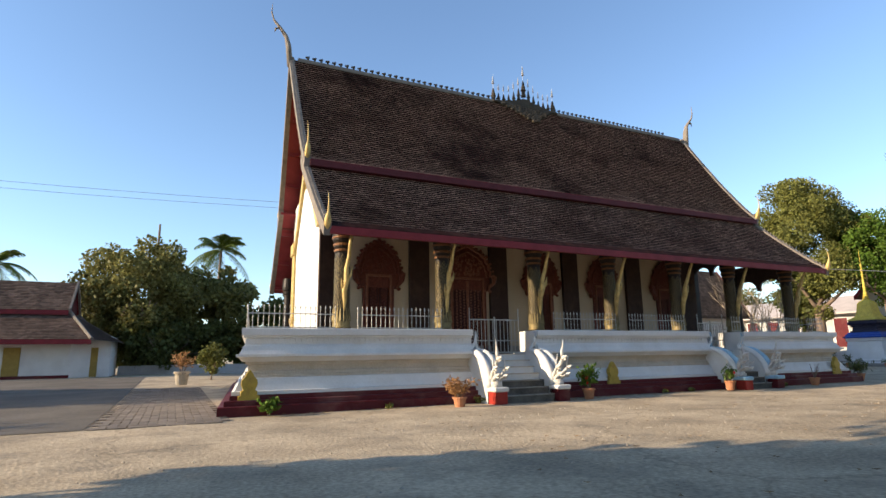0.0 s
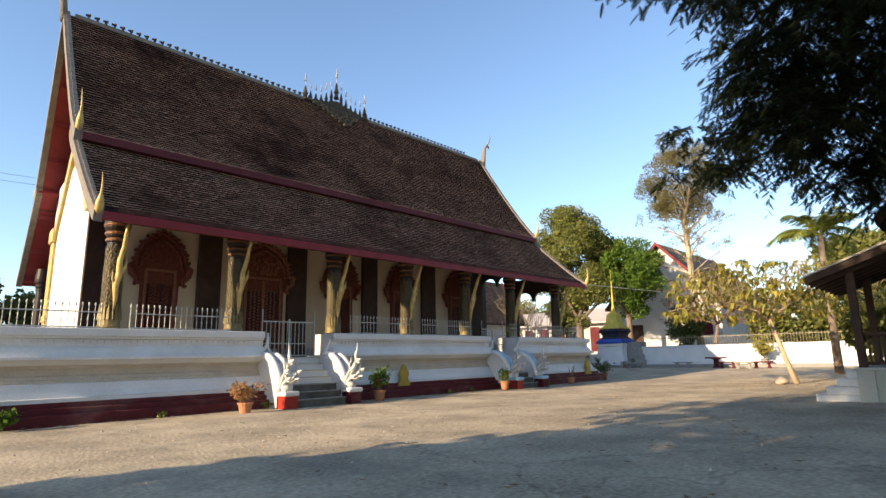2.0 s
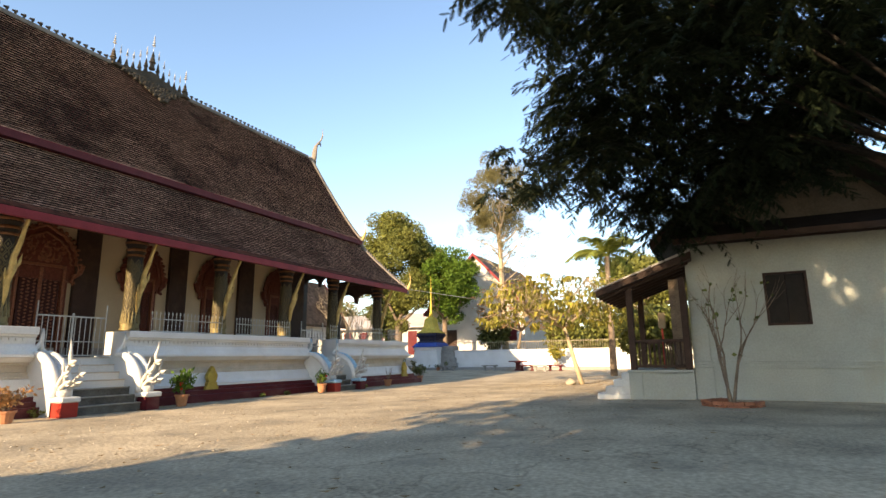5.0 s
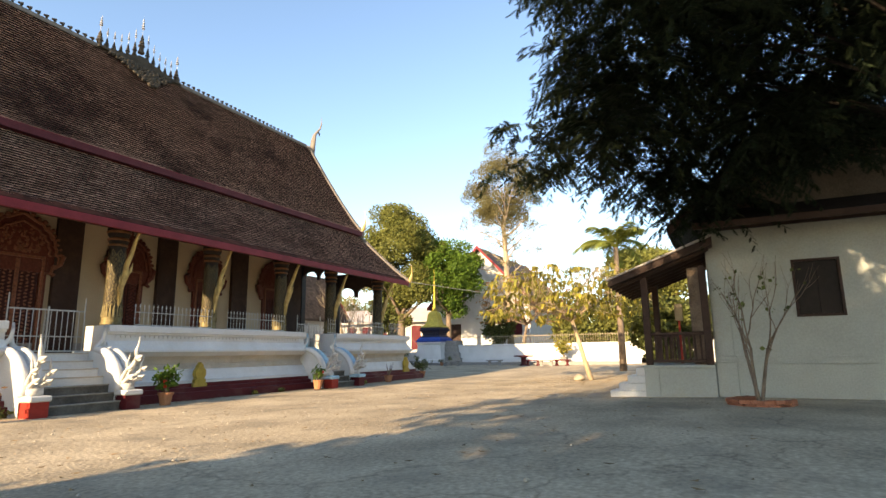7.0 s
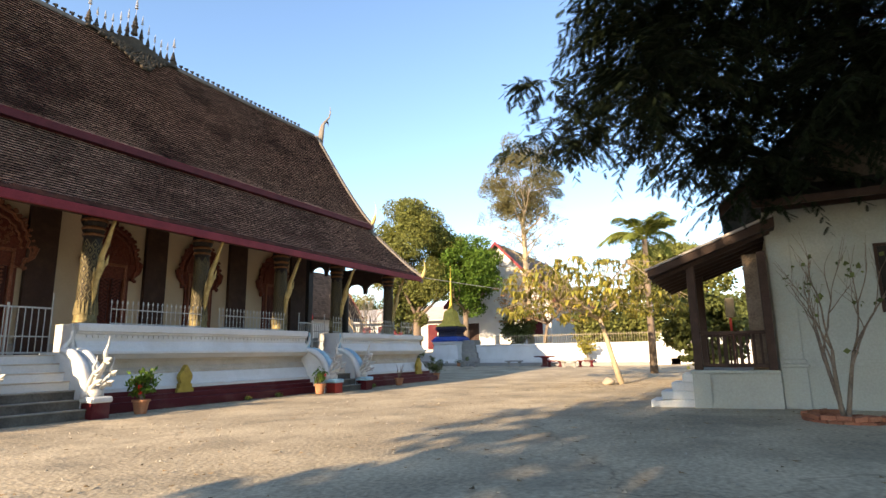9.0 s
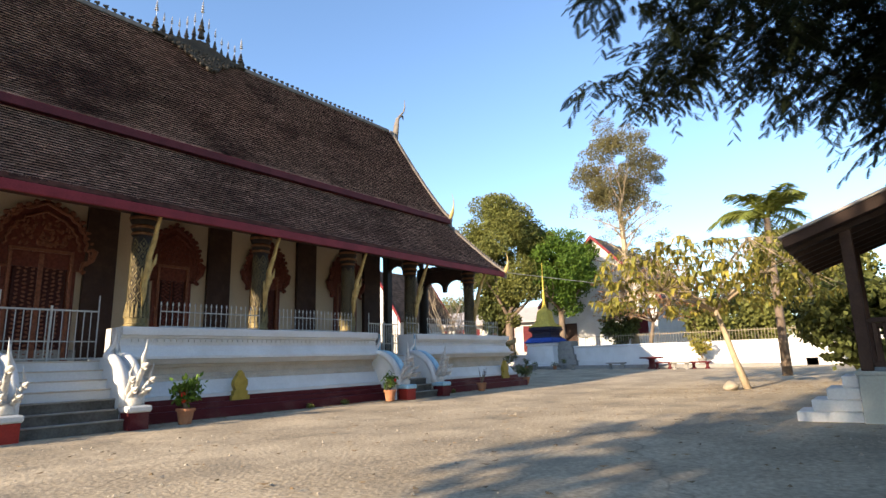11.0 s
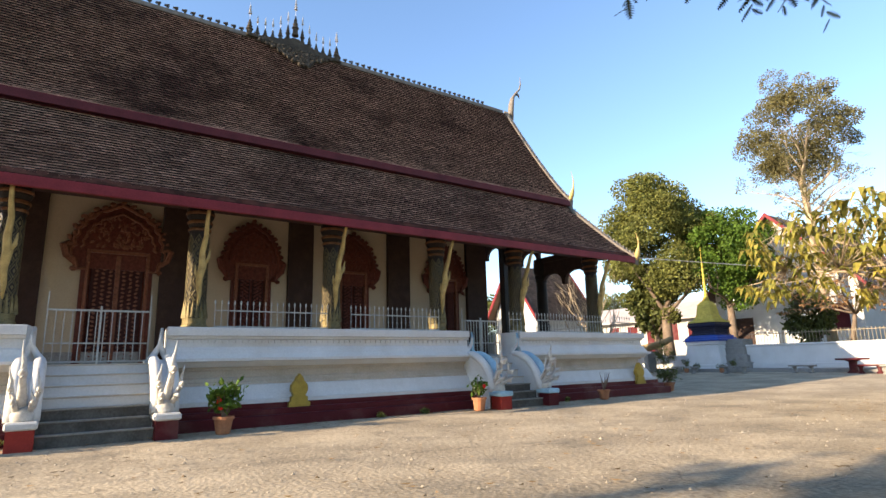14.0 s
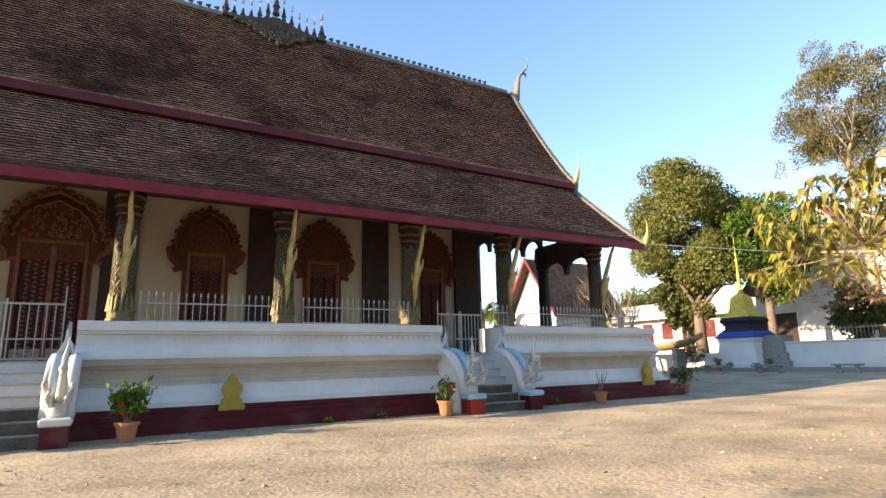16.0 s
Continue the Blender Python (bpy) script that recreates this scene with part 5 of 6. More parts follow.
# ---- houses round the court ----
def house(name, label, x0, x1, y0, y1, z0, zw, ridge_axis, zr, wall_m, roof_m, over=0.6, trim=None, doors=(), tile=False):
    h = thing(name, ((x0 + x1) / 2, (y0 + y1) / 2, z0), label, "house")
    bm = boxes((x0, x1, y0, y1, z0 - 0.3, zw))
    if ridge_axis == "x":
        prism(bm, [(y0 + 0.002, zw), (y1 - 0.002, zw), ((y0 + y1) / 2, zr - 0.15)], "x", x0 + 0.002, x1 - 0.002)
    else:
        prism(bm, [(x0 + 0.002, zw), (x1 - 0.002, zw), ((x0 + x1) / 2, zr - 0.15)], "y", y0 + 0.002, y1 - 0.002)
    part("wall", bm, wall_m, h)
    for s in (-1, 1):
        bm = bmesh.new()
        lo, hi = (y0, y1) if ridge_axis == "x" else (x0, x1)
        mid = (lo + hi) / 2
        e = mid + s * ((hi - lo) / 2 + over)
        ez = zw - over * (zr - zw) / ((hi - lo) / 2) * 0.7
        a, b = (x0 - over, x1 + over) if ridge_axis == "x" else (y0 - over, y1 + over)
        prism(bm, [(mid, zr + 0.1), (e, ez + 0.1), (e, ez - 0.08), (mid, zr - 0.08)], ridge_axis, a, b)
        rf = part("roof", bm, roof_m, h)
        if tile:
            vs, fs = [], []
            L = math.hypot(e - mid, zr - ez)
            n = int(L / 0.22)
            rng = random.Random(3)
            for i in range(n):
                u0, u1 = i / n, min(1, (i + 1.3) / n)
                t = a
                while t < b:
                    k = len(vs)
                    for u, up in ((u0, 0.12), (u0, 0.16 + rng.uniform(0, 0.02)), (u1, 0.125)):
                        p, z = e + (mid - e) * u, ez + (zr - ez) * u + up
                        for tt in (t + 0.01, min(b, t + 0.3) - 0.01):
                            vs.append((tt, p, z) if ridge_axis == "x" else (p, tt, z))
                    fs += [(k, k + 1, k + 3, k + 2), (k + 2, k + 3, k + 5, k + 4)]
                    t += 0.3
            tagged(raw("tile_field", vs, fs, roof_m, rf), kind="stuff")
        if trim:
            for t in (a - 0.06, b - 0.06):
                part("verge_board", prism(bmesh.new(), [(mid, zr + 0.22), (e, ez + 0.22), (e, ez - 0.15), (mid, zr - 0.15)], ridge_axis, t, t + 0.12), trim, h)
    for (axis, c, a, b, za, zb, m) in doors:
        bm = boxes((c - 0.03, c + 0.03, a, b, za, zb) if axis == "x" else (a, b, c - 0.03, c + 0.03, za, zb))
        d = part("door" if za < z0 + 0.4 else "window", bm, m, h)
        f = 0.08
        part("frame", boxes(*(((c - 0.06, c + 0.06, a - f, a, za, zb + f), (c - 0.06, c + 0.06, b, b + f, za, zb + f), (c - 0.06, c + 0.06, a, b, zb, zb + f)) if axis == "x" else
                              ((a - f, a, c - 0.06, c + 0.06, za, zb + f), (b, b + f, c - 0.06, c + 0.06, za, zb + f), (a, b, c - 0.06, c + 0.06, zb, zb + f)))), M_WHITE, d)
    return h





def build_houses():
    # ochre-doored building at the far side of the paved yard
    b = thing("prayer_house", (-13, 55, 0.3), "white prayer house with brown two-tier tiled roof", "house")
    part("wall", boxes((-26, -6.6, 50, 58, 0, 3.6)), M_WHITE, b)
    bm = bmesh.new()
    prism(bm, [(-6.6, 50.0), (-4.2, 52.0), (-4.2, 58), (-6.6, 58)], "z", 0, 3.5)
    part("wall", bm, M_WHITE, b)
    part("base_band", boxes((-26, -6.55, 49.9, 50, 0.2, 0.6)), M_MAROON, b)
    for (ya, za, yb, zb, xr) in ((48.8, 3.15, 52.0, 5.35, -5.2), (51.5, 5.45, 54.2, 7.9, -7.2)):
        for mirror in (False, True):
            f = (lambda y: 108.4 - y) if mirror else (lambda y: y)
            hip = 2.0 if za < 4 else 0.0
            bm = bmesh.new()
            prism(bm, [(f(ya), za), (f(yb), zb), (f(yb), zb - 0.15), (f(ya), za - 0.15)], "x", -27, xr)
            for v in bm.verts:
                if v.co.x > -20:
                    v.co.x -= hip * abs(v.co.y - f(ya)) / (yb - ya)
            rf = part("roof", bm, M_RED, b)
            if not mirror:
                L = math.hypot(yb - ya, zb - za)
                v, fa = tile_rows(lambda u: (ya + (yb - ya) * u, za + (zb - za) * u + 0.005), L, -27, xr, 0, 60, 0.2, 0.3, False, 8)
                fa = [q for q in fa if max(v[k][0] for k in q) < xr - hip * (v[q[0]][1] - ya) / (yb - ya)]
                tagged(raw("tile_field", v, fa, M_TILE_B, rf), kind="stuff")
        bm = bmesh.new()
        for f in (lambda y: y, lambda y: 108.4 - y):
            if za < 4:
                part("hip_ridge", tube(bmesh.new(), [(xr, f(ya - 0.05), za + 0.05), (xr - 2.0, f(yb), zb + 0.08)], 0.13, 6), M_RIDGE, b)
                continue
            bm = bmesh.new()
            prism(bm, [(f(ya - 0.1), za + 0.15), (f(yb), zb + 0.2), (f(yb), zb - 0.25), (f(ya), za - 0.2)], "x", xr, xr + 0.14)
            part("verge_board", bm, M_RIDGE, b)
        part("eave_board", boxes((-27, xr, ya - 0.1, ya, za - 0.35, za - 0.05)), M_RED, b)
    bm = bmesh.new()
    prism(bm, [(51.9, 5.5), (56.5, 5.5), (54.2, 7.7)], "x", -7.4, -7.3)
    part("gable_panel", bm, M_MAROON, b)
    bm = bmesh.new()
    vs = [bm.verts.new(p) for p in ((-5.2, 48.8, 3.15), (-3.5, 51.0, 3.0), (-3.5, 58, 3.0), (-7.2, 58, 5.3), (-7.2, 52.0, 5.35))]
    bm.faces.new(vs)
    bmesh.ops.solidify(bm, geom=bm.faces[:], thickness=0.15)
    part("hip_roof", bm, M_TILE_B, b)
    for x in (-12.6, -10.1):
        part("door", boxes((x - 0.5, x + 0.5, 49.93, 50.02, 0.4, 2.6)), M_YELLOWDOOR, b)
    part("door", boxes((-5.55, -4.95, 51.0, 51.6, 0.4, 2.6)), M_YELLOWDOOR, b)
    # white house with steep red-trimmed gable
    house("monastery_house", "white two-storey house with red-edged gable", 60, 76, 19.4, 30.8, 1.5, 7.0, "x", 13.2, M_WHITE, M_TILE_B, 0.8, M_RED,
          (("x", 59.98, 20.3, 21.6, 3.2, 5.2, M_MAROON), ("x", 59.98, 27.6, 30.6, 1.7, 4.6, M_WOODDARK)))
    # long low building behind the stupa
    ds = []
    for i in range(8):
        ds.append(("x", 66.0, 31 + i * 2.6, 32.4 + i * 2.6, 1.9 if i % 2 == 0 else 3.2, 5.0, M_MAROON))
    house("dormitory", "long white dormitory with maroon doors and pale roof", 66.02, 74, 29, 54, 1.0, 5.8, "y", 7.6, M_OLDWHITE, M_PALEROOF, 1.0, None, ds)
    # tiled house seen through the open porch
    house("tiled_house", "white house with brown tiled roof and red verge", 40.3, 46.0, 34.2, 39.0, 0.3, 5.2, "x", 8.9, M_WHITE, M_TILE_B, 0.7, M_RED, (("y", 34.18, 42, 43.2, 0.4, 2.6, M_MAROON),), tile=True)


yard_wall = thing("yard_wall", (-4, 57.5, 0.4), "low weathered white wall at the far side of the yard", "wall", kind="structure")
part("wall", boxes((-4.0, 16.0, 57.4, 57.7, 0.1, 1.15), bevel=0.03), M_OLDWHITE, yard_wall)
build_hut()
build_stupa()
build_boat()
build_end_wall()
build_seats()
build_houses()

# ---- trees ----
tree((-3.5, 62, 0.4), 13.8, 3.0, 6.6, M_LEAF_OLIVE, "broad dark green mango tree", 21, 34000, 0.34, 0.5, low=2.6, clump=0.24, n=90)
tree((-7.0, 64, 0.4), 10.5, 2.5, 4.0, M_LEAF_DEEP, "dark green orchard tree", 26, 8000, 0.42, 0.3, low=2.0)
tree((4.2, 63, 0.4), 11.2, 2.0, 4.6, M_LEAF_OLIVE, "dark green garden tree", 22, 12000, 0.42, 0.4, low=1.8)
tree((-1.0, 59, 0.4), 6.0, 1.0, 4.0, M_LEAF_DEEP, "dark low fruit tree", 25, 9000, 0.36, 0.25, low=0.9)
tree((9.5, 60, 0.4), 8.0, 1.5, 4.2, M_LEAF_DEEP, "dark green tree behind the temple", 27, 8000, 0.4, 0.3, low=1.4)
for k, x in enumerate((-3.0, 0.5, 4.0, 7.5, 11.0)):
    tree((x, 60.5 + k % 2, 0.4), 4.6 + (k % 3) * 0.5, 0.5, 2.6, M_LEAF_DEEP, "dark low orchard tree behind the yard wall", 140 + k, 4500, 0.36, 0.15, low=0.6)
palm((4.3, 69, 0.4), 13.6, 4.4, 23, mat_leaf=M_LEAF_PALM, fronds=24)
palm((-14.6, 61, 0.4), 9.8, 3.8, 24)
tree((52, 30.8, 1.0), 17.2, 4.6, 5.5, M_LEAF_MID, "tall rounded olive green tree", 31, 75000, 0.19, 0.42, low=1.9, clump=0.26, n=90)
tree((54, 26.3, 1.4), 12.6, 4.4, 4.0, M_LEAF_BRIGHT, "dense bright green tree", 32, 30000, 0.22, 0.3, low=1.2, clump=0.28, n=80)
tree((53, 32.5, 1.2), 8.8, 2.6, 2.6, M_LEAF_DEEP, "dark green tree by the dormitory", 33, 9000, 0.34, 0.3, low=1.0)
tall = tree((57, 20.6, 1.75), 22.4, 13.6, 5.0, M_LEAF_TALL, "tall thin-crowned tree with pale limbs", 34, 36000, 0.14, 0.30, M_BARKPALE, clump=0.2, levels=5, low=1.5, n=95, lean=(0.0, 0.4))
trng = random.Random(341)
low = bmesh.new()
sparse = []
for k in range(26):
    a, z = trng.uniform(0, 6.28), trng.uniform(8.5, 16.5)
    r = trng.uniform(1.6, 4.2)
    p, q = Vector((57, 20.8, z)), Vector((57 + r * math.cos(a), 20.8 + r * math.sin(a), z + r * trng.uniform(0.3, 0.9)))
    tube(low, [p, p.lerp(q, 0.5) + Vector((0, 0, 0.25)), q], [0.09, 0.05, 0.012], 5)
    for h in range(5):
        e = q + Vector((trng.uniform(-1, 1), trng.uniform(-1, 1), trng.uniform(0, 1.2)))
        tube(low, [p.lerp(q, 0.55 + 0.09 * h) + Vector((0, 0, 0.15)), e], [0.025, 0.006], 4)
        sparse.append((tuple(e), (0.5, 0.5, 0.4)))
part("branchwork", low, M_BARKPALE, tall)
leaf_cloud("sparse_leaves", sparse, 5200, 0.13, M_LEAF_TALL, tall, 342, (1.0, 0.4), 0.3)
tree((72, 8, 1.7), 13.0, 4.0, 6.0, M_LEAF_MID, "olive green tree behind the gate", 35, 12000, 0.4, 0.35)
tree((60, -4, 1.7), 11.0, 3.0, 6.0, M_LEAF_DEEP, "dark garden tree beyond the hut", 36, 14000, 0.4, 0.35, low=1.0)
tree((54, 20.8, 1.75), 4.4, 0.4, 1.8, M_LEAF_DEEP, "dark bush against the white house", 38, 3000, 0.3, 0.1, low=0.3)
tree((53, 13.5, 1.75), 3.6, 0.4, 2.2, M_LEAF_MID, "olive hedge bush behind the wall", 39, 3000, 0.3, 0.1, low=0.3)
palm((36.0, 6.2, 0.3), 7.3, 3.2, 37, "slender palm with broad arching yellow-green fronds", 17, M_LEAF_PALMYEL, 0.35)
# yellowing tree with big drooping leaves
def rosette_tree(place, fork, radius, zlo, zhi, count, leaf, leaf_mat, bark, label, seed, trunk_r=0.09, droop=0.75):
    """A small spreading tree whose twigs each end in a whorl of long drooping leaves."""
    rng = random.Random(seed)
    t = thing("tree", place, label, "tree")
    bm = bmesh.new()
    p, f = Vector(place), Vector(fork)
    tube(bm, [p - Vector((0, 0, 0.2)), p.lerp(f, 0.35) + Vector((0.03, 0.05, 0)), p.lerp(f, 0.7), f], [trunk_r * 1.5, trunk_r * 1.1, trunk_r, trunk_r * 0.8], 9)
    nodes = [f]
    for k in range(8):
        a = 2 * math.pi * k / 8 + rng.uniform(-0.3, 0.3)
        r = radius * rng.uniform(0.55, 0.8)
        e = Vector((f.x + r * math.cos(a), f.y + r * math.sin(a), rng.uniform(zlo + 0.3, zhi - 0.2)))
        m = f.lerp(e, 0.5) + Vector((rng.uniform(-0.2, 0.2), rng.uniform(-0.2, 0.2), 0.2))
        tube(bm, [f - Vector((0, 0, 0.15)), m, e], [trunk_r * 0.6, trunk_r * 0.4, 0.015], 6)
        nodes += [m, m.lerp(e, 0.5), e]
    V, F = [], []
    for k in range(count):
        a, r = rng.uniform(0, 6.28), radius * math.sqrt(rng.uniform(0.03, 1))
        top = zhi - (zhi - zlo) * 0.35 * (r / radius) ** 2
        c = Vector((f.x + r * math.cos(a), f.y + r * math.sin(a), rng.uniform(zlo, top)))
        b = min(nodes, key=lambda q: (q - c).length)
        tube(bm, [b, b.lerp(c, 0.6) - Vector((0, 0, 0.05)), c], [0.012, 0.008, 0.004], 4)
        for i in range(rng.choice((6, 7, 8, 9))):
            h = rng.uniform(0, 6.28)
            L = leaf * rng.uniform(0.65, 1.15)
            d = Vector((math.cos(h), math.sin(h), rng.uniform(-0.35, 0.25)))
            side = Vector((-math.sin(h), math.cos(h), rng.uniform(-0.3, 0.3))) * L * 0.15
            q1 = c + d * L * 0.45
            q2 = c + d * L * 0.8 - Vector((0, 0, L * droop * 0.75))
            n = len(V)
            V += [tuple(c), tuple(q1 + side), tuple(q1 - Vector((0, 0, 0.02))), tuple(q1 - side), tuple(q2)]
            F += [(n, n + 1, n + 2), (n, n + 2, n + 3), (n + 1, n + 4, n + 2), (n + 2, n + 4, n + 3)]
    part("trunk", bm, bark, t, smooth=True)
    raw("crown", V, F, leaf_mat, t)
    return t


# yellowing tree with whorls of big drooping leaves, and a half-bare one on the terrace
rosette_tree((27.2, 6.2, 0.2), (27.1, 6.95, 2.9), 4.1, 2.9, 5.5, 330, 0.44, M_LEAF_YEL, M_BARKPALE, "spreading small tree with yellowing drooping leaves", 41)
rosette_tree((52.0, 17.6, 1.7), (52.0, 17.2, 4.0), 4.6, 4.0, 9.0, 300, 0.42, M_LEAF_ORA, M_BARK, "half-bare tree with dry orange leaves on the terrace", 42, 0.14, 0.5)
tree((31.0, 3.2, 0.2), 4.2, 0.6, 2.0, M_LEAF_DEEP, "dark leafy shrub beyond the porch", 43, 4500, 0.26, 0.07, low=0.5)
palm((37.3, 39.5, 0.3), 4.2, 3.0, 46, "clump of bright banana-like fronds behind the temple", 14, M_LEAF_PALMYEL, 0.5)
# bare frangipanis by the end of the temple
for k, (x, y, h) in enumerate(((37.5, 25.5, 5.5), (40.5, 29.0, 6.0), (45.6, 32.6, 8.4))):
    bare_tree((x, y, ground_z(x, y)), h, 50 + k, "bare frangipani with forking pale branches", M_BARKPALE, 4, 0.16, 0.7, "frangipani", 2, 0.4)


# big tree over the path beside the hut, and unseen trees added to shade the court
def feathery_tree(place, seed, label, sprays, trunk_h, trunk_r):
    rng = random.Random(seed)
    t = thing("tamarind_tree", place, label, "tree")
    bm = bmesh.new()
    top = Vector(place) + Vector((0.3, 0.3, trunk_h))
    tube(bm, [Vector(place) - Vector((0, 0, 0.3)), Vector(place) + Vector((0.1, 0.2, trunk_h * 0.5)), top], [trunk_r * 1.3, trunk_r, trunk_r * 0.85], 10)
    for c, r in sprays[:19]:
        c = Vector(c)
        m1 = top.lerp(c, 0.5) + Vector((rng.uniform(-0.4, 0.4), rng.uniform(-0.4, 0.4), 0.8))
        tube(bm, [top - Vector((0, 0, 0.3)), m1, c + Vector((0, 0, r * 0.4))], [trunk_r * 0.12, 0.03, 0.008], 6)
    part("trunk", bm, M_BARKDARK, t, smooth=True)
    # drooping branchlets set with fern-like leaves; every leaf is a rib of small leaflet pairs
    m = 8
    leaflet = []
    for k in range(m):
        u = (k + 0.4) / m
        w = 0.30 * math.sin(math.pi * (0.18 + 0.72 * u))
        for side in (-1, 1):
            leaflet += [(u - 0.065, 0, 0), (u + 0.065, 0, 0), (u + 0.10, side * w, -0.06)]
    leaflet = np.array(leaflet)
    P, D, S, N, SZ = [], [], [], [], []
    for c, r in sprays:
        for i in range(int(48 * r * r + 16 * r + 4)):
            v = Vector((rng.gauss(0, 1), rng.gauss(0, 1), rng.gauss(0, 0.8))).normalized()
            p = Vector(c) + v * r * rng.uniform(0.15, 1.0) ** 0.6 * 0.85
            d = Vector((v.x + rng.uniform(-0.5, 0.5), v.y + rng.uniform(-0.5, 0.5), rng.uniform(-0.7, 0.25))).normalized()
            L = rng.uniform(0.5, 1.15) * min(1.0, 0.6 + r * 0.4)
            steps = int(L / 0.075)
            for j in range(steps):
                u = j / steps
                q = p + d * L * u + Vector((0, 0, -0.30 * L * u * u))
                along = (d + Vector((0, 0, -0.6 * u))).normalized()
                lat = along.cross(Vector((0, 0, 1))).normalized() * (1 if j % 2 else -1)
                fd = (lat * rng.uniform(0.5, 1.0) + along * 0.75 + Vector((0, 0, rng.uniform(-0.55, 0.05)))).normalized()
                sd = fd.cross(Vector((rng.uniform(-0.4, 0.4), rng.uniform(-0.4, 0.4), 1))).normalized()
                P.append(q)
                D.append(fd)
                S.append(sd)
                N.append(sd.cross(fd))
                SZ.append(rng.uniform(0.20, 0.34) * (1 - 0.3 * u))
    P, D, S, N = (np.array([tuple(v) for v in a]) for a in (P, D, S, N))
    SZ = np.array(SZ)[:, None, None]
    V = P[:, None, :] + SZ * (leaflet[None, :, 0:1] * D[:, None, :] + leaflet[None, :, 1:2] * S[:, None, :] + leaflet[None, :, 2:3] * N[:, None, :])
    V = V.reshape(-1, 3)
    n = len(V) // 3
    me = bpy.data.meshes.new("crown")
    me.vertices.add(len(V))
    me.vertices.foreach_set("co", V.ravel())
    me.loops.add(n * 3)
    me.loops.foreach_set("vertex_index", np.arange(n * 3))
    me.polygons.add(n)
    me.polygons.foreach_set("loop_start", np.arange(0, n * 3, 3))
    me.update()
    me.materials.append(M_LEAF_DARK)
    crown = new("crown", me)
    crown.parent = t
    crown.matrix_parent_inverse = t.matrix_basis.inverted()
    return t


feathery_tree((11.8, -4.8, 0.15), 71, "large feathery tamarind with hanging sprays coloured dark as if backlit", (
    ((9.6, 2.2, 8.2), 1.3), ((12.4, 2.5, 7.2), 1.1), ((13.7, 2.9, 7.0), 1.0), ((15.4, 3.2, 6.7), 1.35), ((17.0, 2.3, 6.6), 1.5), ((10.0, 0.6, 7.5), 1.8),
    ((12.0, 1.5, 7.3), 1.8), ((14.3, 1.6, 7.1), 1.8), ((16.4, 0.4, 7.6), 1.7), ((8.9, -1.5, 7.6), 1.8), ((11.5, -1.0, 7.5), 2.0), ((14.0, -1.2, 7.5), 2.0),
    ((10.5, -3.4, 7.6), 2.0), ((13.5, -4.0, 7.6), 2.2), ((16.0, -3.0, 8.4), 2.0), ((12.0, 2.0, 9.2), 1.9), ((14.0, 0.0, 9.4), 2.0), ((11.0, -1.5, 9.6), 2.0), ((16.5, -5.8, 7.8), 2.0),
    ((13.2, -0.4, 5.9), 1.0), ((14.6, -1.6, 5.7), 1.0), ((15.4, 0.6, 5.6), 0.9), ((12.4, 2.4, 5.9), 0.8), ((16.4, 2.0, 5.4), 0.7), ((17.2, 1.3, 5.0), 0.7), ((16.9, 0.4, 5.2), 0.8), ((15.6, 1.5, 5.5), 0.7), ((15.0, -0.6, 5.3), 0.6), ((15.4, -0.5, 6.5), 1.35), ((16.9, -1.9, 6.6), 1.0), ((16.6, 1.2, 5.7), 0.8), ((14.2, -3.4, 6.9), 1.4), ((12.6, -3.0, 6.6), 1.2),
    ((15.2, 5.9, 6.2), 0.22), ((16.8, 5.6, 6.5), 0.3), ((18.0, 5.4, 6.9), 0.35), ((15.8, 5.3, 6.6), 0.25), ((8.3, 3.1, 7.6), 0.55), ((15.4, 4.5, 6.3), 0.5), ((13.6, 4.6, 6.6), 0.45), ((17.0, 4.2, 6.7), 0.4), ((16.2, 4.4, 7.1), 0.45)), 4.0, 0.42)
# never in view: added on the sun side only to throw shade
tree((-15.0, 5.8, 0.1), 16.0, 4.0, 5.4, M_LEAF_DEEP, "leafy tree added out of view to shade the court", 72, 8500, 0.38, 0.35)
tree((-27.0, 4.6, 0.1), 18.0, 4.0, 7.0, M_LEAF_DEEP, "large leafy tree added out of view for court shade", 73, 9500, 0.4, 0.4)
tree((-5.5, -2.2, 0.1), 13.0, 4.5, 4.4, M_LEAF_DEEP, "leafy tree added out of view to dapple the hut wall", 74, 4600, 0.36, 0.3)
# unseen blocker for a straight, roof-like shadow edge, built as a low tree
tree((-9.5, 7.0, 0.1), 6.4, 1.4, 3.3, M_LEAF_DEEP, "low dense tree added out of view to cast a straight shadow edge", 75, 9000, 0.34, 0.2)
tree((-9.0, -9.0, 0.1), 12.0, 3.5, 6.0, M_LEAF_DEEP, "leafy tree added out of view for shade behind the path", 76, 6500, 0.36, 0.35)

# two more out of view, added to darken the paved yard
tree((-34.0, 32.0, 0.3), 14.0, 3.0, 7.0, M_LEAF_DEEP, "broad tree added out of view to shade the yard", 77, 9000, 0.42, 0.4, low=1.0)
tree((-30.0, 20.0, 0.2), 9.0, 2.0, 4.5, M_LEAF_DEEP, "leafy tree added out of view to shade the yard", 78, 6000, 0.4, 0.3, low=0.5)

# out of view too, added to keep sun off the hut wall
tree((-7.0, 2.2, 0.1), 13.2, 4.2, 3.3, M_LEAF_DEEP, "slim leafy tree added out of view to shade the hut wall", 79, 6500, 0.34, 0.25)
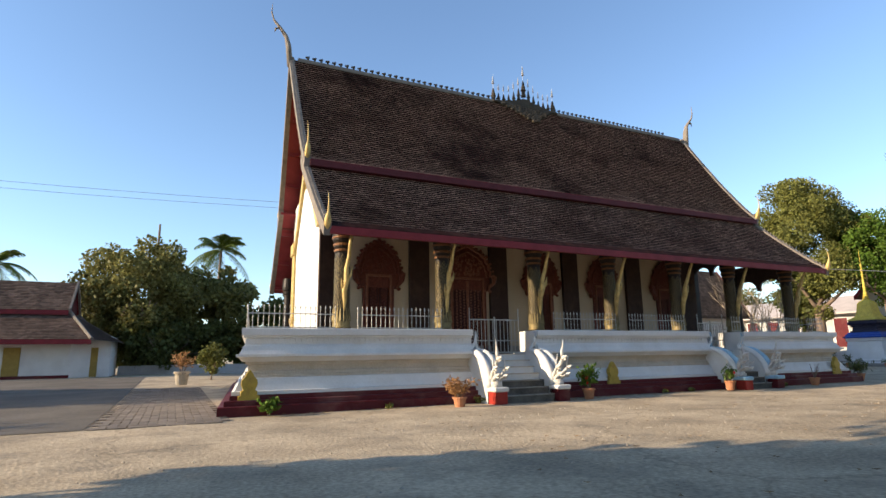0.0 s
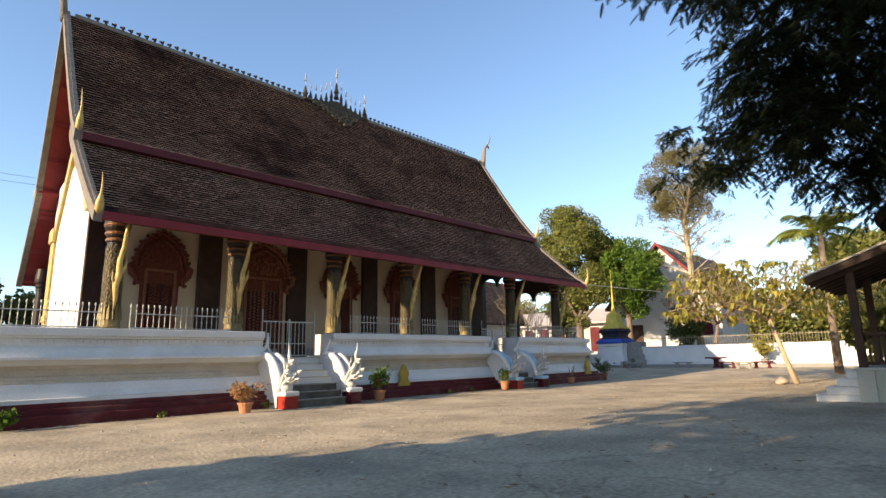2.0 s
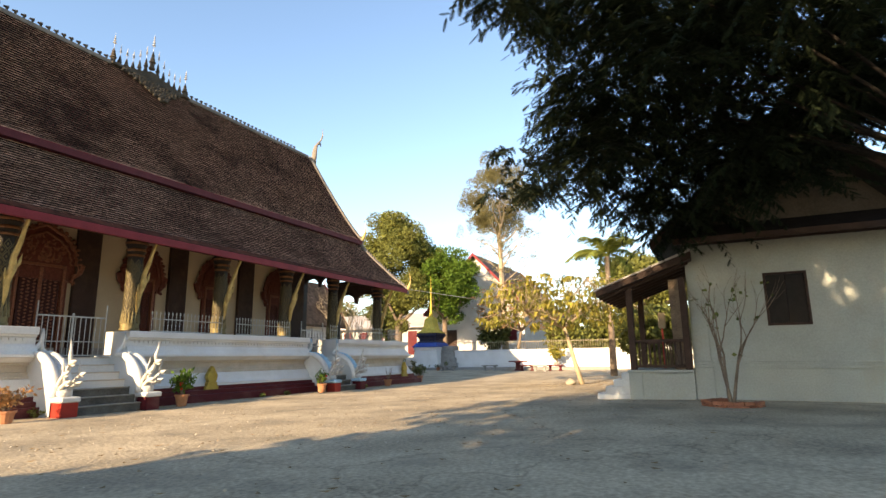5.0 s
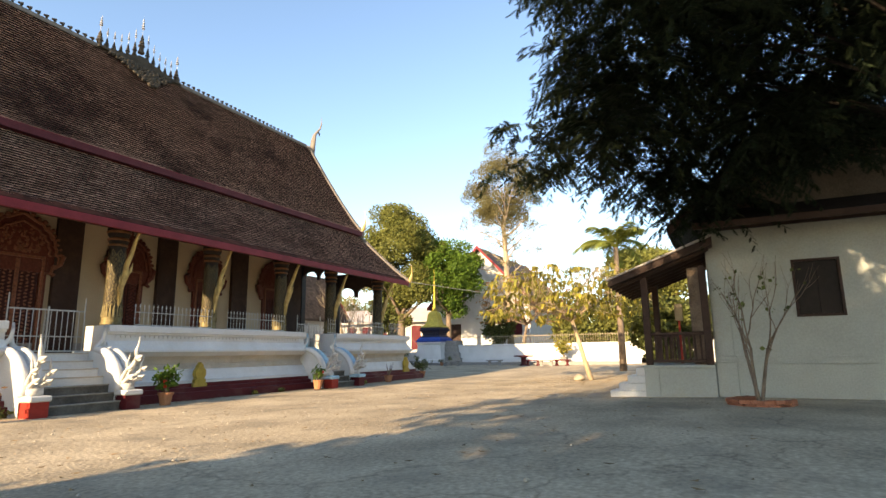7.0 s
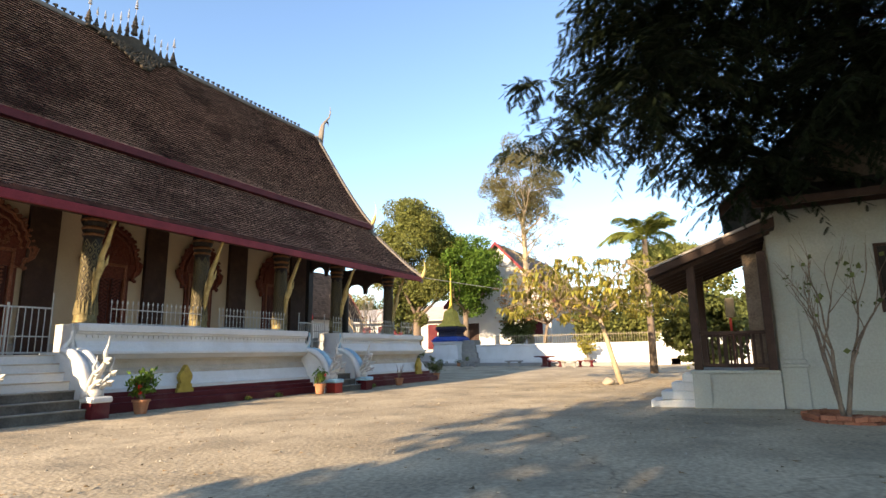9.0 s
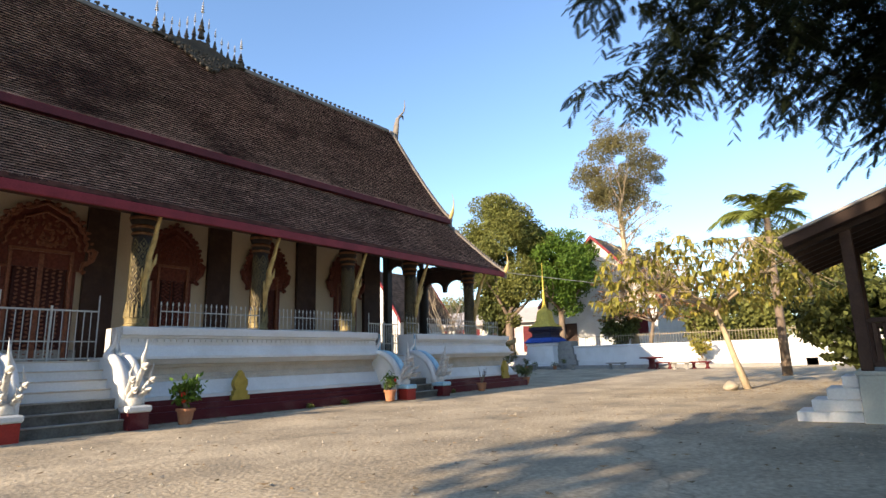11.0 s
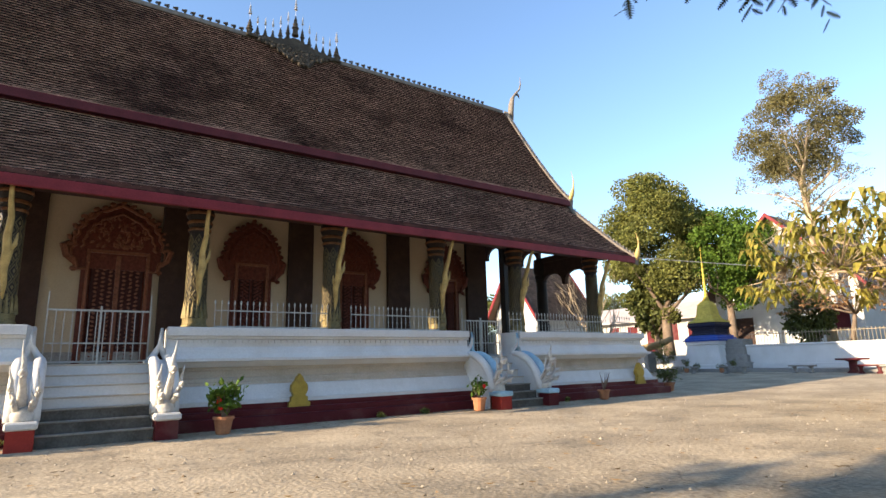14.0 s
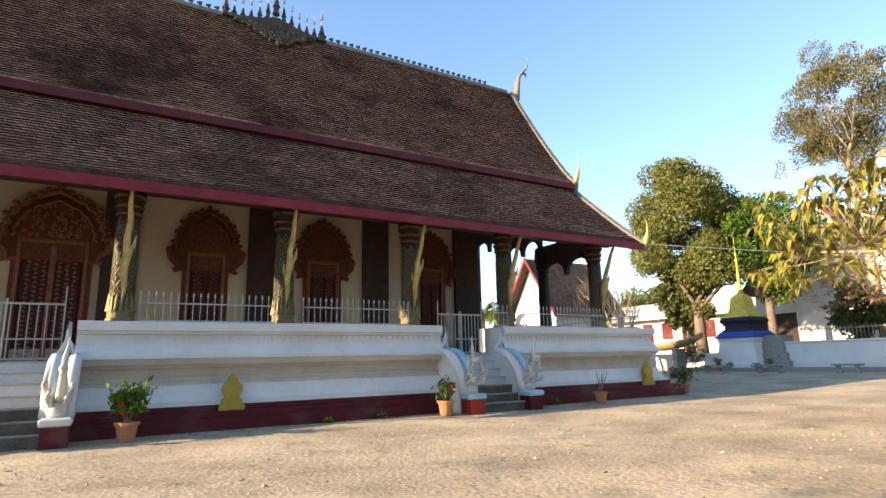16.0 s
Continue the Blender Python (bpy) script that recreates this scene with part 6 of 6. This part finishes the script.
# far greenery that closes the view
for k, (x, y, hh, rr, m) in enumerate(((78, -14, 11, 6, M_LEAF_DEEP), (84, -2, 10, 6, M_LEAF_MID), (82, 9, 9, 5.5, M_LEAF_DEEP), (86, 18, 10, 5, M_LEAF_MID), (66, -10, 8, 4.5, M_LEAF_MID),
                                       (62, 1.5, 6.5, 3.6, M_LEAF_DEEP), (66, 12.5, 6.0, 3.2, M_LEAF_MID), (80, 60, 12, 6.5, M_LEAF_MID), (62, 64, 11, 6, M_LEAF_DEEP), (48, 68, 11, 6, M_LEAF_MID), (36, 70, 10, 5.5, M_LEAF_DEEP), (24, 70, 10, 5.5, M_LEAF_DEEP))):
    tree((x, y, 0.6), hh, 1.5, rr, m, "leafy garden tree in the distance", 120 + k, 7000, 0.42, 0.25, low=1.2)

# ---- pots along the temple ----
potted_plant((7.85, 15.2, 0.03), 0.48, M_LEAF_ORA, "terracotta pot with a reddish bushy plant", 81, 0, 0.2, 0.3, 420, 1.3)
potted_plant((12.8, 15.45, 0.03), 0.66, M_LEAF_BRIGHT, "terracotta pot with glossy green plant and red flowers", 82, 5, 0.2, 0.36, 420, 1.15, leaf=0.16)
potted_plant((19.75, 15.5, 0.05), 0.5, M_LEAF_BRIGHT, "terracotta pot with thin light green plant", 83, 1, 0.2, 0.36, 200, 1.0)
potted_plant((25.2, 15.6, 0.05), 0.7, M_LEAF_DEEP, "dark pot with bare twigs", 84, 0, 0.2, 0.32, 10, 1.2, bare=True)
potted_plant((30.4, 16.6, 0.05), 0.5, M_LEAF_DEEP, "terracotta pot with a dark round bush", 85, 0, 0.22, 0.34, 420, 1.6)


def boundary_stone(x, y, z, s=1.0):
    """A gilded leaf-shaped stone."""
    prof = [(0.26, 0), (0.26, 0.1), (0.2, 0.12), (0.2, 0.22), (0.14, 0.25), (0.2, 0.38), (0.19, 0.5), (0.10, 0.6), (0.08, 0.66), (0, 0.76)]
    out = [(x + a * s, z + b * s) for a, b in prof] + [(x - a * s, z + b * s) for a, b in prof[-2::-1]]
    bm = prism(bmesh.new(), out, "y", y - 0.08, y + 0.08)
    tagged(part("boundary_stone", bm, M_GOLDPAINT), "gilded leaf-shaped boundary stone against the plinth", "stone marker", "boundary stones")


for x, y in ((2.15, 16.5), (14.83, 16.5), (28.4, 16.5)):
    boundary_stone(x, y, 0.42, 1.05)


# ---- paved yard beside the temple ----
def build_yard():
    xs = [-60, -30, -12, -6, -3, -1.4]
    ys = [14.95, 16, 18, 20, 24, 28, 32, 38, 44, 47.5]
    v = [(x, y, ground_z(x, y) + 0.012) for y in ys for x in xs]
    w = len(xs)
    f = [(j * w + i, j * w + i + 1, (j + 1) * w + i + 1, (j + 1) * w + i) for j in range(len(ys) - 1) for i in range(w - 1)]
    tagged(raw("yard_paving", v, f, M_ASPH), "smooth grey concrete yard beside the temple", "pavement", kind="structure")
    path = thing("brick_path", (0, 24, 0.03), "worn brick path along the temple's end", "path", kind="structure")
    rng = random.Random(9)
    bm = boxes((-0.19, 0.19, -0.19, 0.19, -0.05, 0.012), bevel=0.006)
    me = bpy.data.meshes.new("paver")
    bm.to_mesh(me)
    bm.free()
    me.materials.append(M_PAVER)
    n = 0
    y = 15.1
    while y < 34:
        for i in range(7):
            if n < 300:
                o = new("paver", me)
                o.parent = path
                x = -1.18 + i * 0.4 + (0.2 if round(y / 0.4) % 2 else 0)
                o.location = (x, y - 24, ground_z(x, y) + 0.008 - 0.03 + rng.uniform(-0.004, 0.004))
                n += 1
        y += 0.4


M_LITTER = mat("dry_brown_leaf", (0.20, 0.13, 0.06), 0.8, 0.4, 3, 20, 0, island=0.4)
M_PAVER = mat("worn_paver", (0.19, 0.16, 0.13), 0.9, 0.25, 3, 30, 0.3, rand=0.18)
build_yard()
potted_plant((0.75, 33.0, 0.25), 0.9, M_LEAF_ORA, "tall yellowish urn with a dry bush", 86, 0, 0.38, 0.7, 300, 1.2, M_ROCK, 0.16)
tree((2.6, 40, 0.3), 2.6, 0.3, 1.0, M_LEAF_MID, "low olive green garden bush", 87, 1200, 0.2, 0.05, low=0.2)

pole = thing("utility_pole", (-1.8, 62.5, 0.4), "grey utility pole above the trees", "pole")
bm = bmesh.new()
tube(bm, [(-1.8, 62.5, 0.2), (-1.8, 62.5, 15.2)], [0.14, 0.10], 8)
part("shaft", bm, M_BARK, pole)
for px in (-60, 15):
    far_pole = thing("utility_pole", (px, 70, 0.3), "grey concrete utility pole carrying cables", "pole")
    bm = bmesh.new()
    tube(bm, [(px, 70, 0.1), (px, 70, 21.3)], [0.18, 0.12], 8)
    part("shaft", bm, M_STONE, far_pole)
for dz in (0.0, 0.75):
    bm = bmesh.new()
    tube(bm, [(-60 + 75 * i / 14, 70, 20.3 + dz - 0.9 * math.sin(math.pi * i / 14)) for i in range(15)], 0.02, 4)
    tagged(part("overhead_cable", bm, M_CABLE), "thin dark overhead cable", "cable", "overhead cables")
bm = bmesh.new()
tube(bm, [(29.1 + 40 * i / 12, 16.9 - 14 * i / 12, 5.5 + 0.6 * i / 12 - 0.7 * math.sin(math.pi * i / 12)) for i in range(13)], 0.018, 4)
tagged(part("overhead_cable", bm, M_RAIL), "pale cable strung from the eave", "cable", "overhead cables")

# stone under the yellowing tree
rk = bmesh.new()
bmesh.ops.create_icosphere(rk, subdivisions=3, radius=1, matrix=Matrix.LocRotScale((26.6, 6.6, 0.24), None, (0.28, 0.22, 0.15)))
for v in rk.verts:
    v.co += 0.08 * noise.noise_vector(v.co * 3.0)
tagged(part("rock", rk, M_ROCK, smooth=True), "pale rounded stone at the foot of the tree", "rock")

# clay tiles of the two lowest courses over the eave
bm = boxes((-0.096, 0.096, -0.0, 0.22, 0.0, 0.034))
tile_me = bpy.data.meshes.new("tile")
bm.to_mesh(tile_me)
bm.free()
tile_me.materials.append(M_TILE_O)
trng = random.Random(12)
for row in range(2):
    y0, z0 = lower_curve(row * 0.18 / 5.42)
    y1, z1 = lower_curve((row * 0.18 + 0.2) / 5.42)
    pitch = math.atan2(z1 - z0, y1 - y0)
    for i in range(123):
        o = new("tile", tile_me)
        o.parent = FRONT_LOWER[0]
        o.matrix_basis = Matrix.LocRotScale((RX0 + 0.22 + i * 0.2 + (0.1 if row else 0), y0 - trng.uniform(0, 0.012), z0 + 0.01), Euler((pitch + trng.uniform(-0.03, 0.05), 0, trng.uniform(-0.02, 0.02))), None)

# fallen leaves on the court
lrng = random.Random(77)
lv, lf = [], []
for i in range(900):
    if i < 350:
        x, y = lrng.gauss(27, 2.6), lrng.gauss(6.5, 2.0)
    elif i < 600:
        x, y = lrng.uniform(3, 28), 16.0 - abs(lrng.gauss(0, 0.35))
    else:
        x, y = lrng.uniform(4, 20), lrng.uniform(0.5, 13)
    if x > 17.2 and y < 4 or y > 16.15:
        continue
    z = ground_z(x, y) + 0.03
    a, s = lrng.uniform(0, 6.28), lrng.uniform(0.025, 0.06)
    k = len(lv)
    for da, ds, dz in ((0, 1.4, 0.012), (1.57, 0.6, 0), (3.14, 1.4, 0.01), (4.71, 0.6, 0)):
        lv.append((x + s * ds * math.cos(a + da), y + s * ds * math.sin(a + da), z + dz))
    lf.append((k, k + 1, k + 2, k + 3))
tagged(raw("leaf_litter", lv, lf, M_LITTER), "scattered dry brown leaves on the court", "leaf litter", kind="stuff")

stv, stf = [], []
for i in range(1500):
    x, y = lrng.uniform(-1, 30), lrng.uniform(1.0, 15.6)
    if x > 17.0 and y < 4.5:
        continue
    k, r = len(stv), abs(lrng.gauss(0, 0.012)) + 0.006
    z = ground_z(x, y) + 0.012
    for q in range(5):
        a = 1.257 * q + lrng.uniform(-0.3, 0.3)
        stv.append((x + r * math.cos(a), y + r * math.sin(a), z))
    stv.append((x, y, z + r * 0.8))
    stf += [(k + q, k + (q + 1) % 5, k + 5) for q in range(5)]
tagged(raw("gravel", stv, stf, M_ROCK), "scattered small stones on the trodden court", "gravel", kind="stuff")

# small things by the stupa and the wall
potted_plant((47.2, 12.6, 0.55), 1.2, M_LEAF_YEL, "pot with a tall yellow-green leafy plant by the wall", 91, 0, 0.3, 0.4, 380, 1.5, M_STONE, 0.3)
for k, (x, y) in enumerate(((46.4, 25.9), (46.5, 25.2), (46.5, 23.4), (46.5, 22.6))):
    potted_plant((x, y, 0.3), 0.6 if k in (0, 3) else 0.2, M_LEAF_DEEP, "small dark pot before the stupa", 92 + k, 0, 0.17, 0.28, 120, 1.1, M_STONE if k % 2 else M_TERRA, 0.14)
tree((46.0, 27.2, 0.3), 2.2, 0.3, 0.8, M_LEAF_DEEP, "low potted palm-like bush beside the stupa", 97, 500, 0.3, 0.04, shape=(1.0, 0.1))

tree((2.6, 15.95, 0.04), 0.5, 0.05, 0.32, M_LEAF_BRIGHT, "low green weed at the foot of the plinth", 98, 160, 0.13, 0.01)
for k, (x, s) in enumerate(((9.0, 0.22), (16.9, 0.12), (18.3, 0.14), (23.9, 0.1), (6.0, 0.1))):
    tree((x, 16.05, 0.03), s * 1.2, 0.02, s, M_LEAF_MID, "small weed tuft at the plinth foot", 101 + k, 70, 0.08, 0.006, n=12)
